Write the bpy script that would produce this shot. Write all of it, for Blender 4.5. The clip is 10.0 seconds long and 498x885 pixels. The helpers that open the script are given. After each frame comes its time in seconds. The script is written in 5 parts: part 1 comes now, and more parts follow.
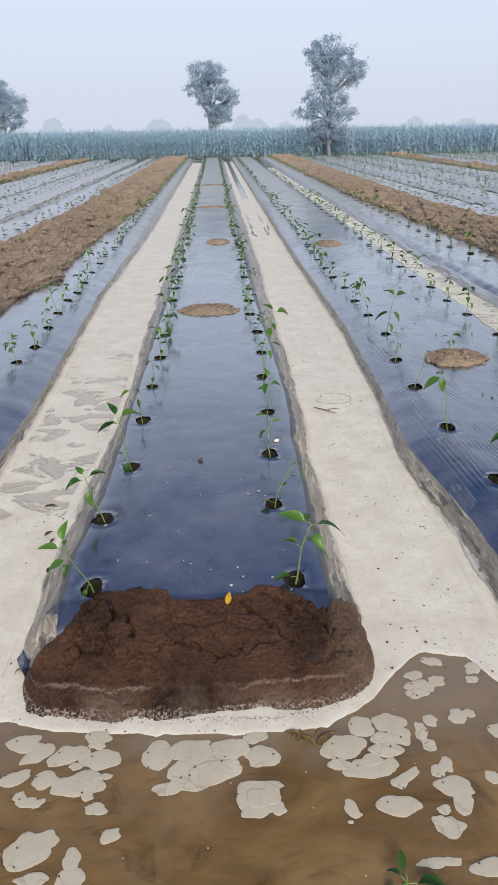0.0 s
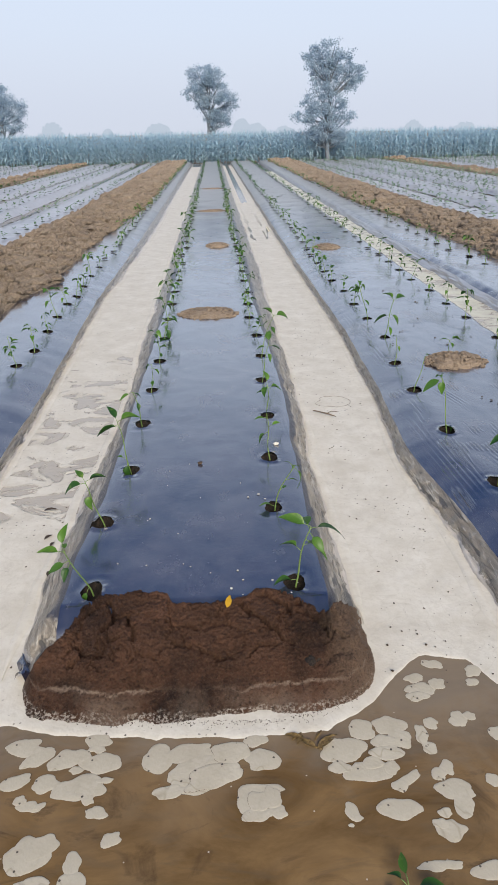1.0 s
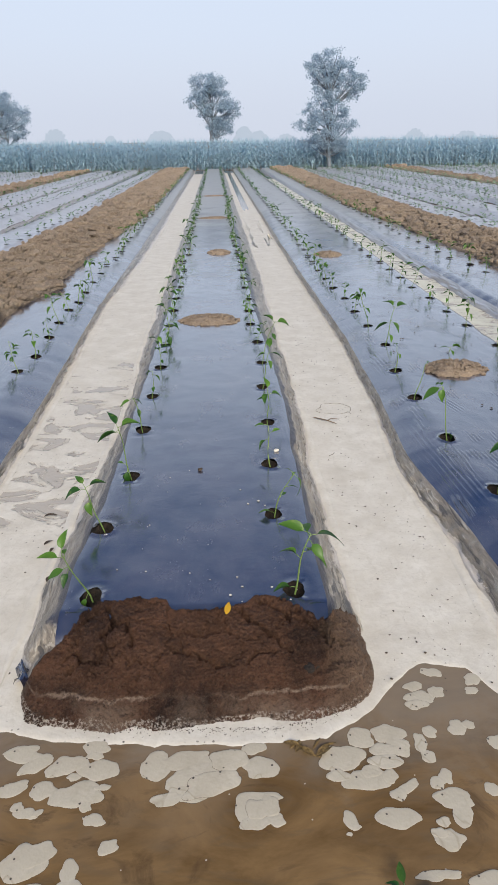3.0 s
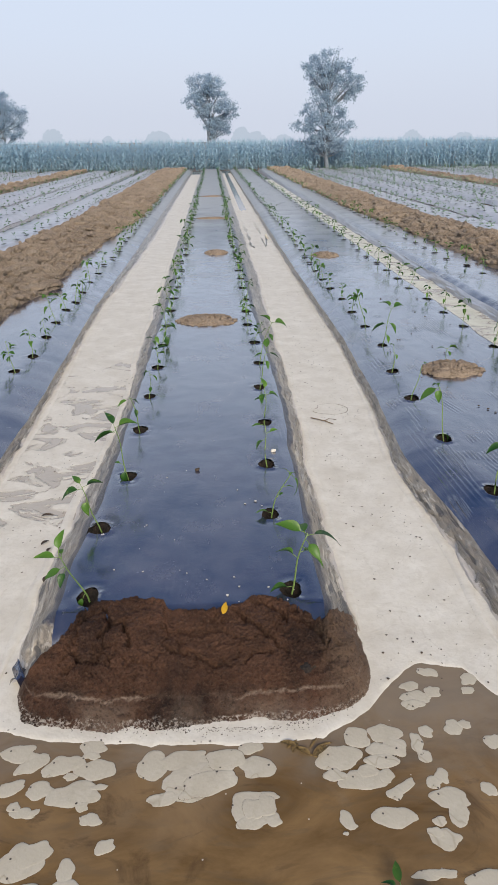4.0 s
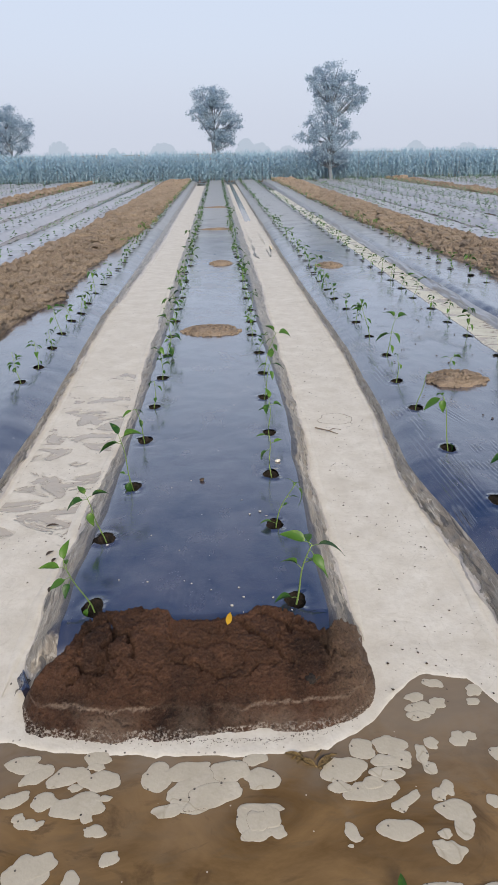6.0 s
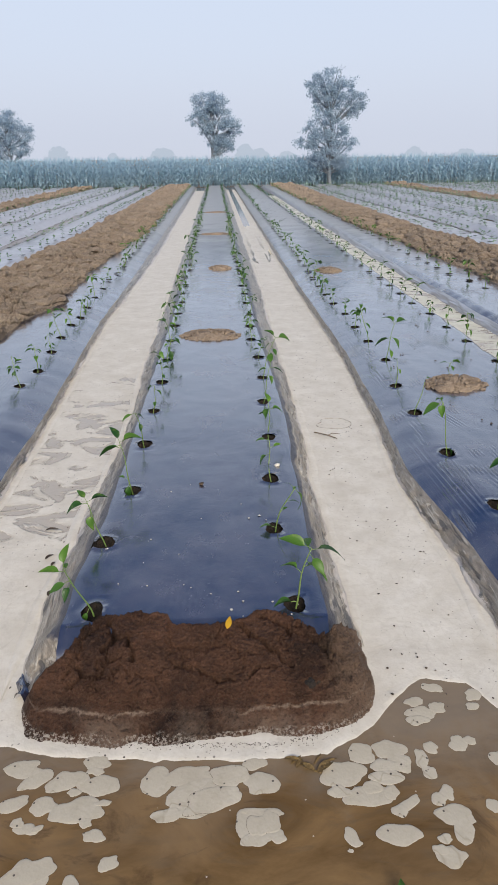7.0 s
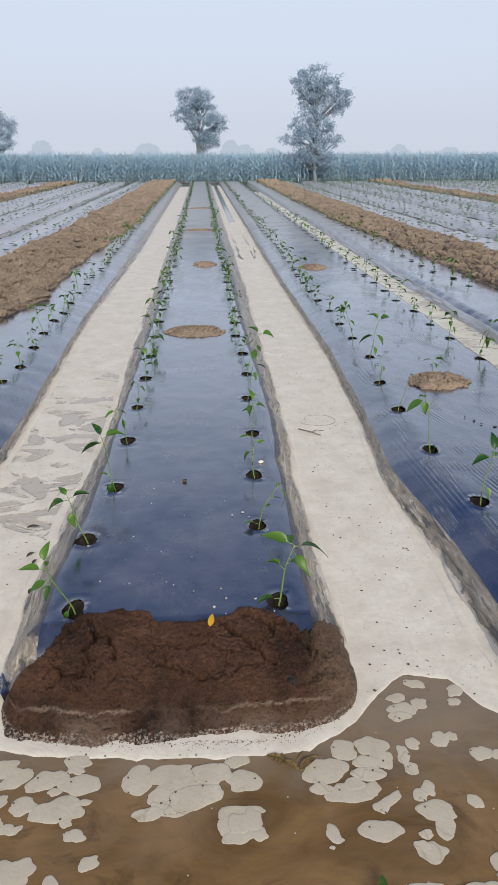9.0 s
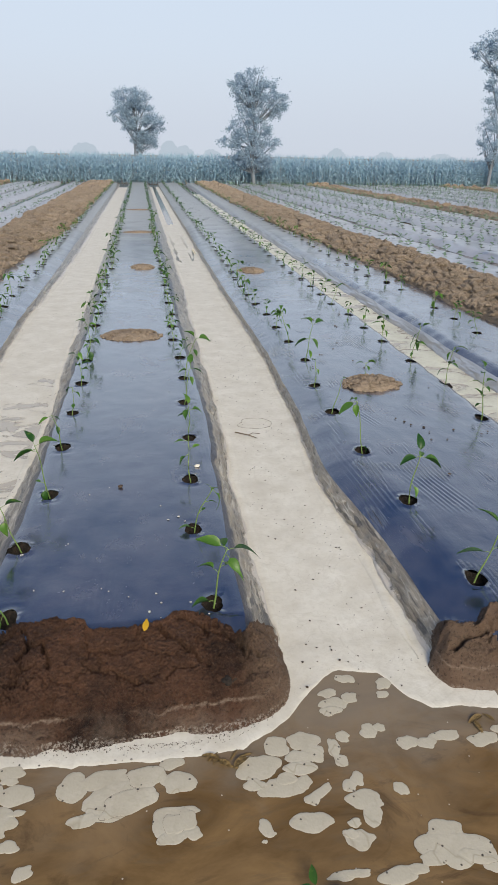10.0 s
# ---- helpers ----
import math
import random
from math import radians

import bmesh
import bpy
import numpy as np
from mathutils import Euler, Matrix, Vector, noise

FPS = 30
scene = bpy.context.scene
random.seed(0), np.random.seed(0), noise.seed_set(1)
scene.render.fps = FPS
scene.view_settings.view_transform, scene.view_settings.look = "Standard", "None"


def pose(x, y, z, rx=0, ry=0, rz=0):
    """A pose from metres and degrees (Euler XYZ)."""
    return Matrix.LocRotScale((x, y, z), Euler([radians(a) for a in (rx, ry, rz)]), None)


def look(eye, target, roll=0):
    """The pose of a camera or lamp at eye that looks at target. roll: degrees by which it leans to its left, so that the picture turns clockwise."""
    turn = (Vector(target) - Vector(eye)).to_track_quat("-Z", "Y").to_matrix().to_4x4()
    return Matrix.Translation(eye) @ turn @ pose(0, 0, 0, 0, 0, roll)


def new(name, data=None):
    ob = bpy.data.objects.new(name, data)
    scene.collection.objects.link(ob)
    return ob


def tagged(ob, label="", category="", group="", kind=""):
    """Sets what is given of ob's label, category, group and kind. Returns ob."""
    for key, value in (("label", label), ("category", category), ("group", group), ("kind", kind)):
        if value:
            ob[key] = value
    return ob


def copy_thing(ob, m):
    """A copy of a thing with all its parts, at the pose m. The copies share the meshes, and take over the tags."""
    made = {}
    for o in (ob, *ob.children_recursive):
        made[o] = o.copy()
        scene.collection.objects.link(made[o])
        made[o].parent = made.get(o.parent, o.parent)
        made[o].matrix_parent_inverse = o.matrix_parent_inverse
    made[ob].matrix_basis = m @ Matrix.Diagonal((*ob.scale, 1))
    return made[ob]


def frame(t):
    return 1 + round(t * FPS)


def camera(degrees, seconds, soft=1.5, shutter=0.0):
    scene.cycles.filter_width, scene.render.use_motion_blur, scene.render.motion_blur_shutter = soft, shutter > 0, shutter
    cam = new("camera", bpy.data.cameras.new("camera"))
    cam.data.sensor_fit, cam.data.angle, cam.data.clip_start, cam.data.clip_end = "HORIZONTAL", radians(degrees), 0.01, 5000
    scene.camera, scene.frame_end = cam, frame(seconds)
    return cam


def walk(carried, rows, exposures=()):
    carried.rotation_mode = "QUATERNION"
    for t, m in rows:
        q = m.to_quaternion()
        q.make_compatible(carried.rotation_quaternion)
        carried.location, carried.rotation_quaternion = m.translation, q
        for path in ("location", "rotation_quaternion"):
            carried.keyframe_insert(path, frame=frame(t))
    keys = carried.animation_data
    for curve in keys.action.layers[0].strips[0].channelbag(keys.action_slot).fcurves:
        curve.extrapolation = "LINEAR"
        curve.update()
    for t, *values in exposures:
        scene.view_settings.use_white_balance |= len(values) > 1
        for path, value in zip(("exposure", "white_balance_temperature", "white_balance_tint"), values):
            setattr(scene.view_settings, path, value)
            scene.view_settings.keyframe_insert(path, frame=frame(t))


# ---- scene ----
cam = camera(41.0, 10.0, soft=0.75)
PATH = [
    (0, (0.096, -0.006, 1.545), (0.172, 1.802, 0.692), -1.0),
    (0.5, (0.097, -0.011, 1.547), (0.17, 1.799, 0.698), -1.1),
    (1, (0.095, -0.008, 1.545), (0.173, 1.804, 0.701), -1.1),
    (1.5, (0.097, -0.012, 1.548), (0.172, 1.805, 0.716), -1.1),
    (2, (0.096, -0.013, 1.55), (0.17, 1.802, 0.714), -0.9),
    (2.5, (0.097, -0.011, 1.548), (0.171, 1.808, 0.719), -0.9),
    (4, (0.096, -0.014, 1.548), (0.182, 1.805, 0.723), -0.6),
    (4.5, (0.101, -0.02, 1.554), (0.178, 1.802, 0.733), -1.0),
    (5, (0.097, -0.021, 1.554), (0.179, 1.809, 0.75), -1.0),
    (5.5, (0.1, -0.02, 1.555), (0.174, 1.812, 0.754), -1.0),
    (7, (0.093, -0.025, 1.556), (0.17, 1.812, 0.769), -0.7),
    (7.5, (0.09, -0.024, 1.556), (0.193, 1.815, 0.778), 0.1),
    (8, (0.094, -0.017, 1.55), (0.203, 1.815, 0.756), 0.1),
    (8.5, (0.096, -0.014, 1.549), (0.197, 1.812, 0.74), -0.1),
    (9, (0.102, -0.016, 1.551), (0.223, 1.815, 0.755), -0.1),
    (9.5, (0.137, -0.031, 1.567), (0.401, 1.783, 0.766), 0.9),
    (10, (0.144, -0.054, 1.58), (0.432, 1.761, 0.789), 1.0),
]
walk(cam, [(t, look(eye, target, roll)) for t, eye, target, roll in PATH], [(0.0, 0.09, 6500, 9), (2.5, 0.08, 6500, 9), (5.5, 0.0, 6500, 10), (8.7, 0.0, 6500, 10), (9.4, 0.0, 6570, 7), (10.0, 0.0, 6580, 6.2)])

# ---------------------------------------------------------------- light
WATER_Z = -0.14
world = bpy.data.worlds.new("hazy_sky")
scene.world = world
world.use_nodes = True
wn, wl = world.node_tree.nodes, world.node_tree.links
wn.clear()
sky = wn.new("ShaderNodeTexSky")
sky.sky_type, sky.sun_disc = "NISHITA", False
sky.sun_elevation, sky.sun_rotation = radians(33), radians(174)
sky.air_density, sky.dust_density, sky.ozone_density = 1.5, 6.0, 2.0
clear = wn.new("ShaderNodeBackground")
clear.inputs["Strength"].default_value = 0.02
wl.new(sky.outputs[0], clear.inputs["Color"])
coord = wn.new("ShaderNodeTexCoord")
split = wn.new("ShaderNodeSeparateXYZ")
wl.new(coord.outputs["Generated"], split.inputs[0])
ramp = wn.new("ShaderNodeValToRGB")
ramp.color_ramp.elements[0].position, ramp.color_ramp.elements[0].color = 0.0, (0.55, 0.59, 0.69, 1)
ramp.color_ramp.elements[1].position, ramp.color_ramp.elements[1].color = 1.0, (0.07, 0.12, 0.25, 1)
for pos, col in ((0.12, (0.545, 0.605, 0.735, 1)), (0.33, (0.53, 0.605, 0.755, 1)), (0.63, (0.062, 0.118, 0.29, 1))):
    ramp.color_ramp.elements.new(pos).color = col
wl.new(split.outputs["Z"], ramp.inputs[0])
cloud = wn.new("ShaderNodeBackground")
cloud.inputs["Strength"].default_value = 1.12
wl.new(ramp.outputs[0], cloud.inputs["Color"])
both = wn.new("ShaderNodeAddShader")
wl.new(clear.outputs[0], both.inputs[0])
wl.new(cloud.outputs[0], both.inputs[1])
wout = wn.new("ShaderNodeOutputWorld")
wl.new(both.outputs[0], wout.inputs["Surface"])

sun_data = bpy.data.lights.new("sun", "SUN")
sun_data.energy, sun_data.angle, sun_data.color = 4.2, radians(30), (1.0, 0.90, 0.77)
sun = new("sun", sun_data)
sun.matrix_world = look((1, -9.8, 6.4), (0, 0, 0))


# ---------------------------------------------------------------- materials
class Nodes:
    """A small node-graph writer for one material."""

    def __init__(self, name):
        self.mat = bpy.data.materials.new(name)
        self.mat.use_nodes = True
        self.tree = self.mat.node_tree
        self.tree.nodes.clear()
        self.out = self.tree.nodes.new("ShaderNodeOutputMaterial")
        self.bsdf = self.tree.nodes.new("ShaderNodeBsdfPrincipled")
        self.link(self.bsdf.outputs[0], self.out.inputs["Surface"])
        self.obj = self.tree.nodes.new("ShaderNodeTexCoord").outputs["Object"]

    def link(self, a, b):
        self.tree.links.new(a, b)

    def put(self, socket, value):
        if hasattr(value, "is_output"):
            self.link(value, socket)
        else:
            socket.default_value = value

    def scaled(self, vec, sx, sy, sz, rz=0.0):
        m = self.tree.nodes.new("ShaderNodeMapping")
        m.inputs["Scale"].default_value = (sx, sy, sz)
        m.inputs["Rotation"].default_value = (0, 0, radians(rz))
        self.link(vec, m.inputs["Vector"])
        return m.outputs[0]

    def noise(self, scale, detail=4.0, rough=0.55, vec=None, distort=0.0):
        n = self.tree.nodes.new("ShaderNodeTexNoise")
        n.inputs["Scale"].default_value, n.inputs["Detail"].default_value = scale, detail
        n.inputs["Roughness"].default_value, n.inputs["Distortion"].default_value = rough, distort
        self.link(vec or self.obj, n.inputs["Vector"])
        return n.outputs["Fac"]

    def mixed(self, vec, scale, amount):
        """The vector, pushed about by noise."""
        n = self.tree.nodes.new("ShaderNodeTexNoise")
        n.inputs["Scale"].default_value, n.inputs["Detail"].default_value = scale, 3
        self.link(vec, n.inputs["Vector"])
        m = self.tree.nodes.new("ShaderNodeVectorMath")
        m.operation = "MULTIPLY_ADD"
        self.link(n.outputs["Color"], m.inputs[0])
        m.inputs[1].default_value = (amount, amount, amount)
        self.link(vec, m.inputs[2])
        return m.outputs[0]

    def voronoi(self, scale, feature="F1", vec=None):
        n = self.tree.nodes.new("ShaderNodeTexVoronoi")
        n.feature = feature
        n.inputs["Scale"].default_value = scale
        self.link(vec or self.obj, n.inputs["Vector"])
        return n.outputs["Distance"]

    def ramp(self, fac, *stops):
        r = self.tree.nodes.new("ShaderNodeValToRGB").color_ramp
        node = self.tree.nodes[-1]
        for k, (pos, col) in enumerate(stops):
            e = r.elements[k] if k < 2 else r.elements.new(pos)
            e.position = pos
            e.color = (*col, 1) if isinstance(col, tuple) else (col, col, col, 1)
        self.link(fac, node.inputs[0])
        return node.outputs[0]

    def mix(self, fac, a, b):
        n = self.tree.nodes.new("ShaderNodeMix")
        n.data_type = "RGBA"
        self.put(n.inputs["Factor"], fac)
        self.put(n.inputs[6], (*a, 1) if isinstance(a, tuple) else a)
        self.put(n.inputs[7], (*b, 1) if isinstance(b, tuple) else b)
        return n.outputs[2]

    def math(self, op, a, b=0.0):
        n = self.tree.nodes.new("ShaderNodeMath")
        n.operation = op
        self.put(n.inputs[0], a)
        self.put(n.inputs[1], b)
        return n.outputs[0]

    def random(self, island=False):
        if island:
            return self.tree.nodes.new("ShaderNodeNewGeometry").outputs["Random Per Island"]
        return self.tree.nodes.new("ShaderNodeObjectInfo").outputs["Random"]

    def bump(self, height, distance, strength=1.0, after=None):
        b = self.tree.nodes.new("ShaderNodeBump")
        b.inputs["Distance"].default_value, b.inputs["Strength"].default_value = distance, strength
        self.link(height, b.inputs["Height"])
        if after is not None:
            self.link(after, b.inputs["Normal"])
        return b.outputs[0]

    def done(self, color=None, rough=None, normal=None, **rest):
        if color is not None:
            self.put(self.bsdf.inputs["Base Color"], (*color, 1) if isinstance(color, tuple) else color)
        if rough is not None:
            self.put(self.bsdf.inputs["Roughness"], rough)
        if normal is not None:
            self.link(normal, self.bsdf.inputs["Normal"])
        for key, value in rest.items():
            self.put(self.bsdf.inputs[key.replace("_", " ")], value)
        return self.mat


def soil_material(name, dark, light, pale, rough, grain=1.0):
    n = Nodes(name)
    big = n.noise(2.3, 5, 0.6)
    fine = n.noise(38, 6, 0.7)
    grit = n.voronoi(120)
    col = n.mix(n.ramp(big, (0.3, 0.0), (0.7, 1.0)), dark, light)
    col = n.mix(n.math("MULTIPLY", n.ramp(fine, (0.45, 0.0), (0.75, 1.0)), 0.55), col, pale)
    b = n.bump(fine, 0.012 * grain)
    b = n.bump(grit, 0.004 * grain, 0.7, b)
    return n.done(col, rough, b)


def clay_material():
    n = Nodes("wet_clay")
    big, fine = n.noise(3.6, 6, 0.62, None, 0.4), n.noise(60, 7, 0.72)
    streak = n.noise(9, 5, 0.6, n.scaled(n.obj, 0.5, 1.0, 6.0))
    col = n.mix(n.ramp(big, (0.32, 0.0), (0.68, 1.0)), (0.014, 0.006, 0.0034), (0.150, 0.071, 0.040))
    col = n.mix(n.math("MULTIPLY", n.ramp(streak, (0.52, 0.0), (0.75, 1.0)), 0.3), col, (0.095, 0.052, 0.033))
    # dried salt lines left by the falling water
    z = n.tree.nodes.new("ShaderNodeSeparateXYZ")
    n.link(n.obj, z.inputs[0])
    wob = n.math("ADD", z.outputs["Z"], n.math("MULTIPLY", n.noise(6, 6, 0.65), 0.06))
    tide = n.math("SUBTRACT", 1.0, n.math("MULTIPLY", n.math("ABSOLUTE", n.math("ADD", wob, 0.056)), 190.0))
    tide = n.math("MULTIPLY", n.math("MULTIPLY", n.math("MAXIMUM", tide, 0.0), n.ramp(fine, (0.34, 0.1), (0.56, 1.0))), n.ramp(n.noise(3.3, 3), (0.40, 0.15), (0.52, 1.0)))
    salt = n.math("MULTIPLY", n.ramp(n.math("MULTIPLY", wob, -10.0), (0.93, 0.0), (1.12, 1.0)), n.ramp(n.noise(110, 4, 0.7), (0.48, 0.0), (0.58, 0.9)))
    col = n.mix(salt, col, (0.55, 0.50, 0.44))
    dry = n.math("MULTIPLY", n.ramp(n.math("MULTIPLY", wob, -10.0), (0.40, 0.0), (0.80, 1.0)), n.ramp(n.noise(5, 4, 0.6), (0.44, 0.0), (0.62, 0.6)))
    col = n.mix(dry, col, (0.22, 0.165, 0.125))
    # paler silt washed over the flank that dried first
    flank = n.math("ADD", z.outputs["X"], n.math("MULTIPLY", n.noise(4.5, 6, 0.65), 0.30))
    col = n.mix(n.ramp(flank, (0.54, 0.0), (0.68, 0.65)), col, (0.23, 0.16, 0.112))
    col = n.mix(tide, col, (0.33, 0.25, 0.19))
    grit = n.noise(120, 4, 0.75)
    col = n.mix(n.math("MULTIPLY", n.ramp(grit, (0.5, 0.0), (0.66, 1.0)), 0.38), col, (0.22, 0.135, 0.092))
    col = n.mix(n.math("MULTIPLY", n.ramp(n.noise(70, 5, 0.75), (0.35, 1.0), (0.46, 0.0)), 0.7), col, (0.014, 0.008, 0.005))
    b = n.bump(fine, 0.014)
    b = n.bump(n.voronoi(65, "F1", n.mixed(n.obj, 25.0, 0.02)), 0.007, 0.7, b)
    b = n.bump(grit, 0.006, 0.8, b)
    b = n.bump(n.noise(20, 4, 0.6), 0.016, 0.5, b)
    return n.done(col, n.ramp(n.noise(9, 5, 0.65), (0.35, 0.6), (0.6, 0.92)), b, Specular_IOR_Level=0.25)


def film_material(name, crease, hazed=False):
    n = Nodes(name)
    dust = n.noise(3.1, 6, 0.65)
    along = n.noise(14, 4, 0.6, n.scaled(n.obj, 3.0, 0.35, 1.0, 12))
    specks = n.voronoi(16)
    col = n.mix(n.ramp(dust, (0.38, 0.0), (0.75, 1.0)), (0.003, 0.006, 0.026), (0.078, 0.073, 0.088))
    col = n.mix(n.math("MULTIPLY", n.ramp(along, (0.55, 0.0), (0.8, 1.0)), 0.22), col, (0.11, 0.105, 0.125))
    # runs of muddy water that dried on the film
    run = n.noise(5.0, 7, 0.7, n.scaled(n.obj, 1.0, 0.5, 1.0, 8), 0.8)
    col = n.mix(n.math("MULTIPLY", n.ramp(run, (0.60, 0.0), (0.72, 1.0)), 0.35), col, (0.17, 0.15, 0.14))
    col = n.mix(n.ramp(specks, (0.03, 0.3), (0.05, 0.0)), col, (0.38, 0.37, 0.35))
    # distant haze painted on: the film pales and dulls in patches further along
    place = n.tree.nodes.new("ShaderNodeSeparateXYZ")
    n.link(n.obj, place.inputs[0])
    far_along = n.math("ADD", n.math("MULTIPLY", place.outputs["Y"], 0.04), n.math("MULTIPLY", n.noise(1.1, 6, 0.65), 0.6))
    silt_haze = n.ramp(far_along, (0.62, 0.0), (1.25, 0.85))
    col = n.mix(silt_haze, col, (0.36, 0.37, 0.36))
    wrinkle = n.noise(30, 3, 0.5, n.scaled(n.obj, 1.6, 0.22, 1.0, 32))
    b = n.bump(n.noise(1.6, 2, 0.5), 0.012, 0.3)
    b = n.bump(n.noise(6.0, 3, 0.55), 0.006, 0.4, b)
    b = n.bump(n.noise(17.0, 3, 0.55, None, 0.6), 0.003, 0.35, b)
    b = n.bump(wrinkle, 0.003, 0.3, b)
    b = n.bump(along, 0.002, 0.25, b)
    band = n.tree.nodes.new("ShaderNodeTexWave")
    band.inputs["Scale"].default_value, band.inputs["Distortion"].default_value, band.inputs["Detail"].default_value = 13, 2.5, 2
    n.link(n.scaled(n.obj, 1, 0.30, 1, -3), band.inputs["Vector"])
    patch = n.ramp(n.noise(1.7, 2, 0.5, n.scaled(n.obj, 2.2, 1.1, 1, 20)), (0.575, 0.0), (0.66, 1.0))
    b = n.bump(n.math("MULTIPLY", band.outputs["Fac"], patch), 0.010, crease, b)
    rough = n.math("ADD", n.ramp(dust, (0.3, 0.16), (0.8, 0.32)), n.math("MULTIPLY", n.math("ADD", n.ramp(run, (0.55, 0.0), (0.75, 1.0)), n.math("MULTIPLY", silt_haze, 2.0)), 0.15))
    if hazed:
        # film for distant beds: haze put in as a paler, rougher colour
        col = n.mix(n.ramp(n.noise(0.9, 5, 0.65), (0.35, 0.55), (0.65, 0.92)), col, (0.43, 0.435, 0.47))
        rough = n.ramp(dust, (0.3, 0.35), (0.8, 0.5))
    return n.done(col, rough, b, IOR=2.05, Coat_Weight=n.math("SUBTRACT", 1.0, silt_haze), Coat_Roughness=0.15, Coat_IOR=1.9)


def skirt_material():
    n = Nodes("mud_smeared_film")
    streak = n.noise(11, 7, 0.68, n.scaled(n.obj, 2.2, 0.34, 2.2, 2), 1.1)
    broad = n.noise(2.2, 4, 0.6, n.scaled(n.obj, 2.0, 0.8, 2.0))
    fine = n.noise(75, 5, 0.7)
    fold = n.noise(15, 3, 0.5, n.scaled(n.obj, 2.6, 0.24, 2.6, -3), 0.9)
    col = n.ramp(streak, (0.33, (0.05, 0.044, 0.036)), (0.43, (0.19, 0.163, 0.125)), (0.55, (0.31, 0.272, 0.215)), (0.66, (0.56, 0.52, 0.44)))
    col = n.mix(n.ramp(broad, (0.42, 0.0), (0.62, 0.55)), col, (0.235, 0.20, 0.155))
    # darker in the creases and paler on the ridges of the folds
    col = n.mix(n.ramp(fold, (0.37, 0.8), (0.42, 0.0)), col, (0.04, 0.036, 0.032))
    col = n.mix(n.ramp(fold, (0.60, 0.0), (0.66, 0.6)), col, (0.58, 0.54, 0.47))
    col = n.mix(n.math("MULTIPLY", n.ramp(fine, (0.5, 0.0), (0.7, 1.0)), 0.45), col, (0.19, 0.16, 0.13))
    z = n.tree.nodes.new("ShaderNodeSeparateXYZ")
    n.link(n.obj, z.inputs[0])
    level = n.math("ADD", z.outputs["Z"], n.math("MULTIPLY", n.noise(8, 5, 0.7), 0.05))
    col = n.mix(n.ramp(n.math("MULTIPLY", level, -10.0), (0.98, 0.0), (1.08, 0.85)), col, (0.58, 0.53, 0.47))
    # bare dark film where it still turns over the shoulder
    col = n.mix(n.ramp(n.math("MULTIPLY", level, -10.0), (-0.12, 0.9), (0.12, 0.0)), col, (0.012, 0.013, 0.03))
    b = n.bump(streak, 0.015, 0.8)
    b = n.bump(fold, 0.02, 0.9, b)
    b = n.bump(fine, 0.004, 0.6, b)
    return n.done(col, n.ramp(streak, (0.3, 0.30), (0.7, 0.6)), b, Coat_Weight=0.6, Coat_Roughness=0.3)


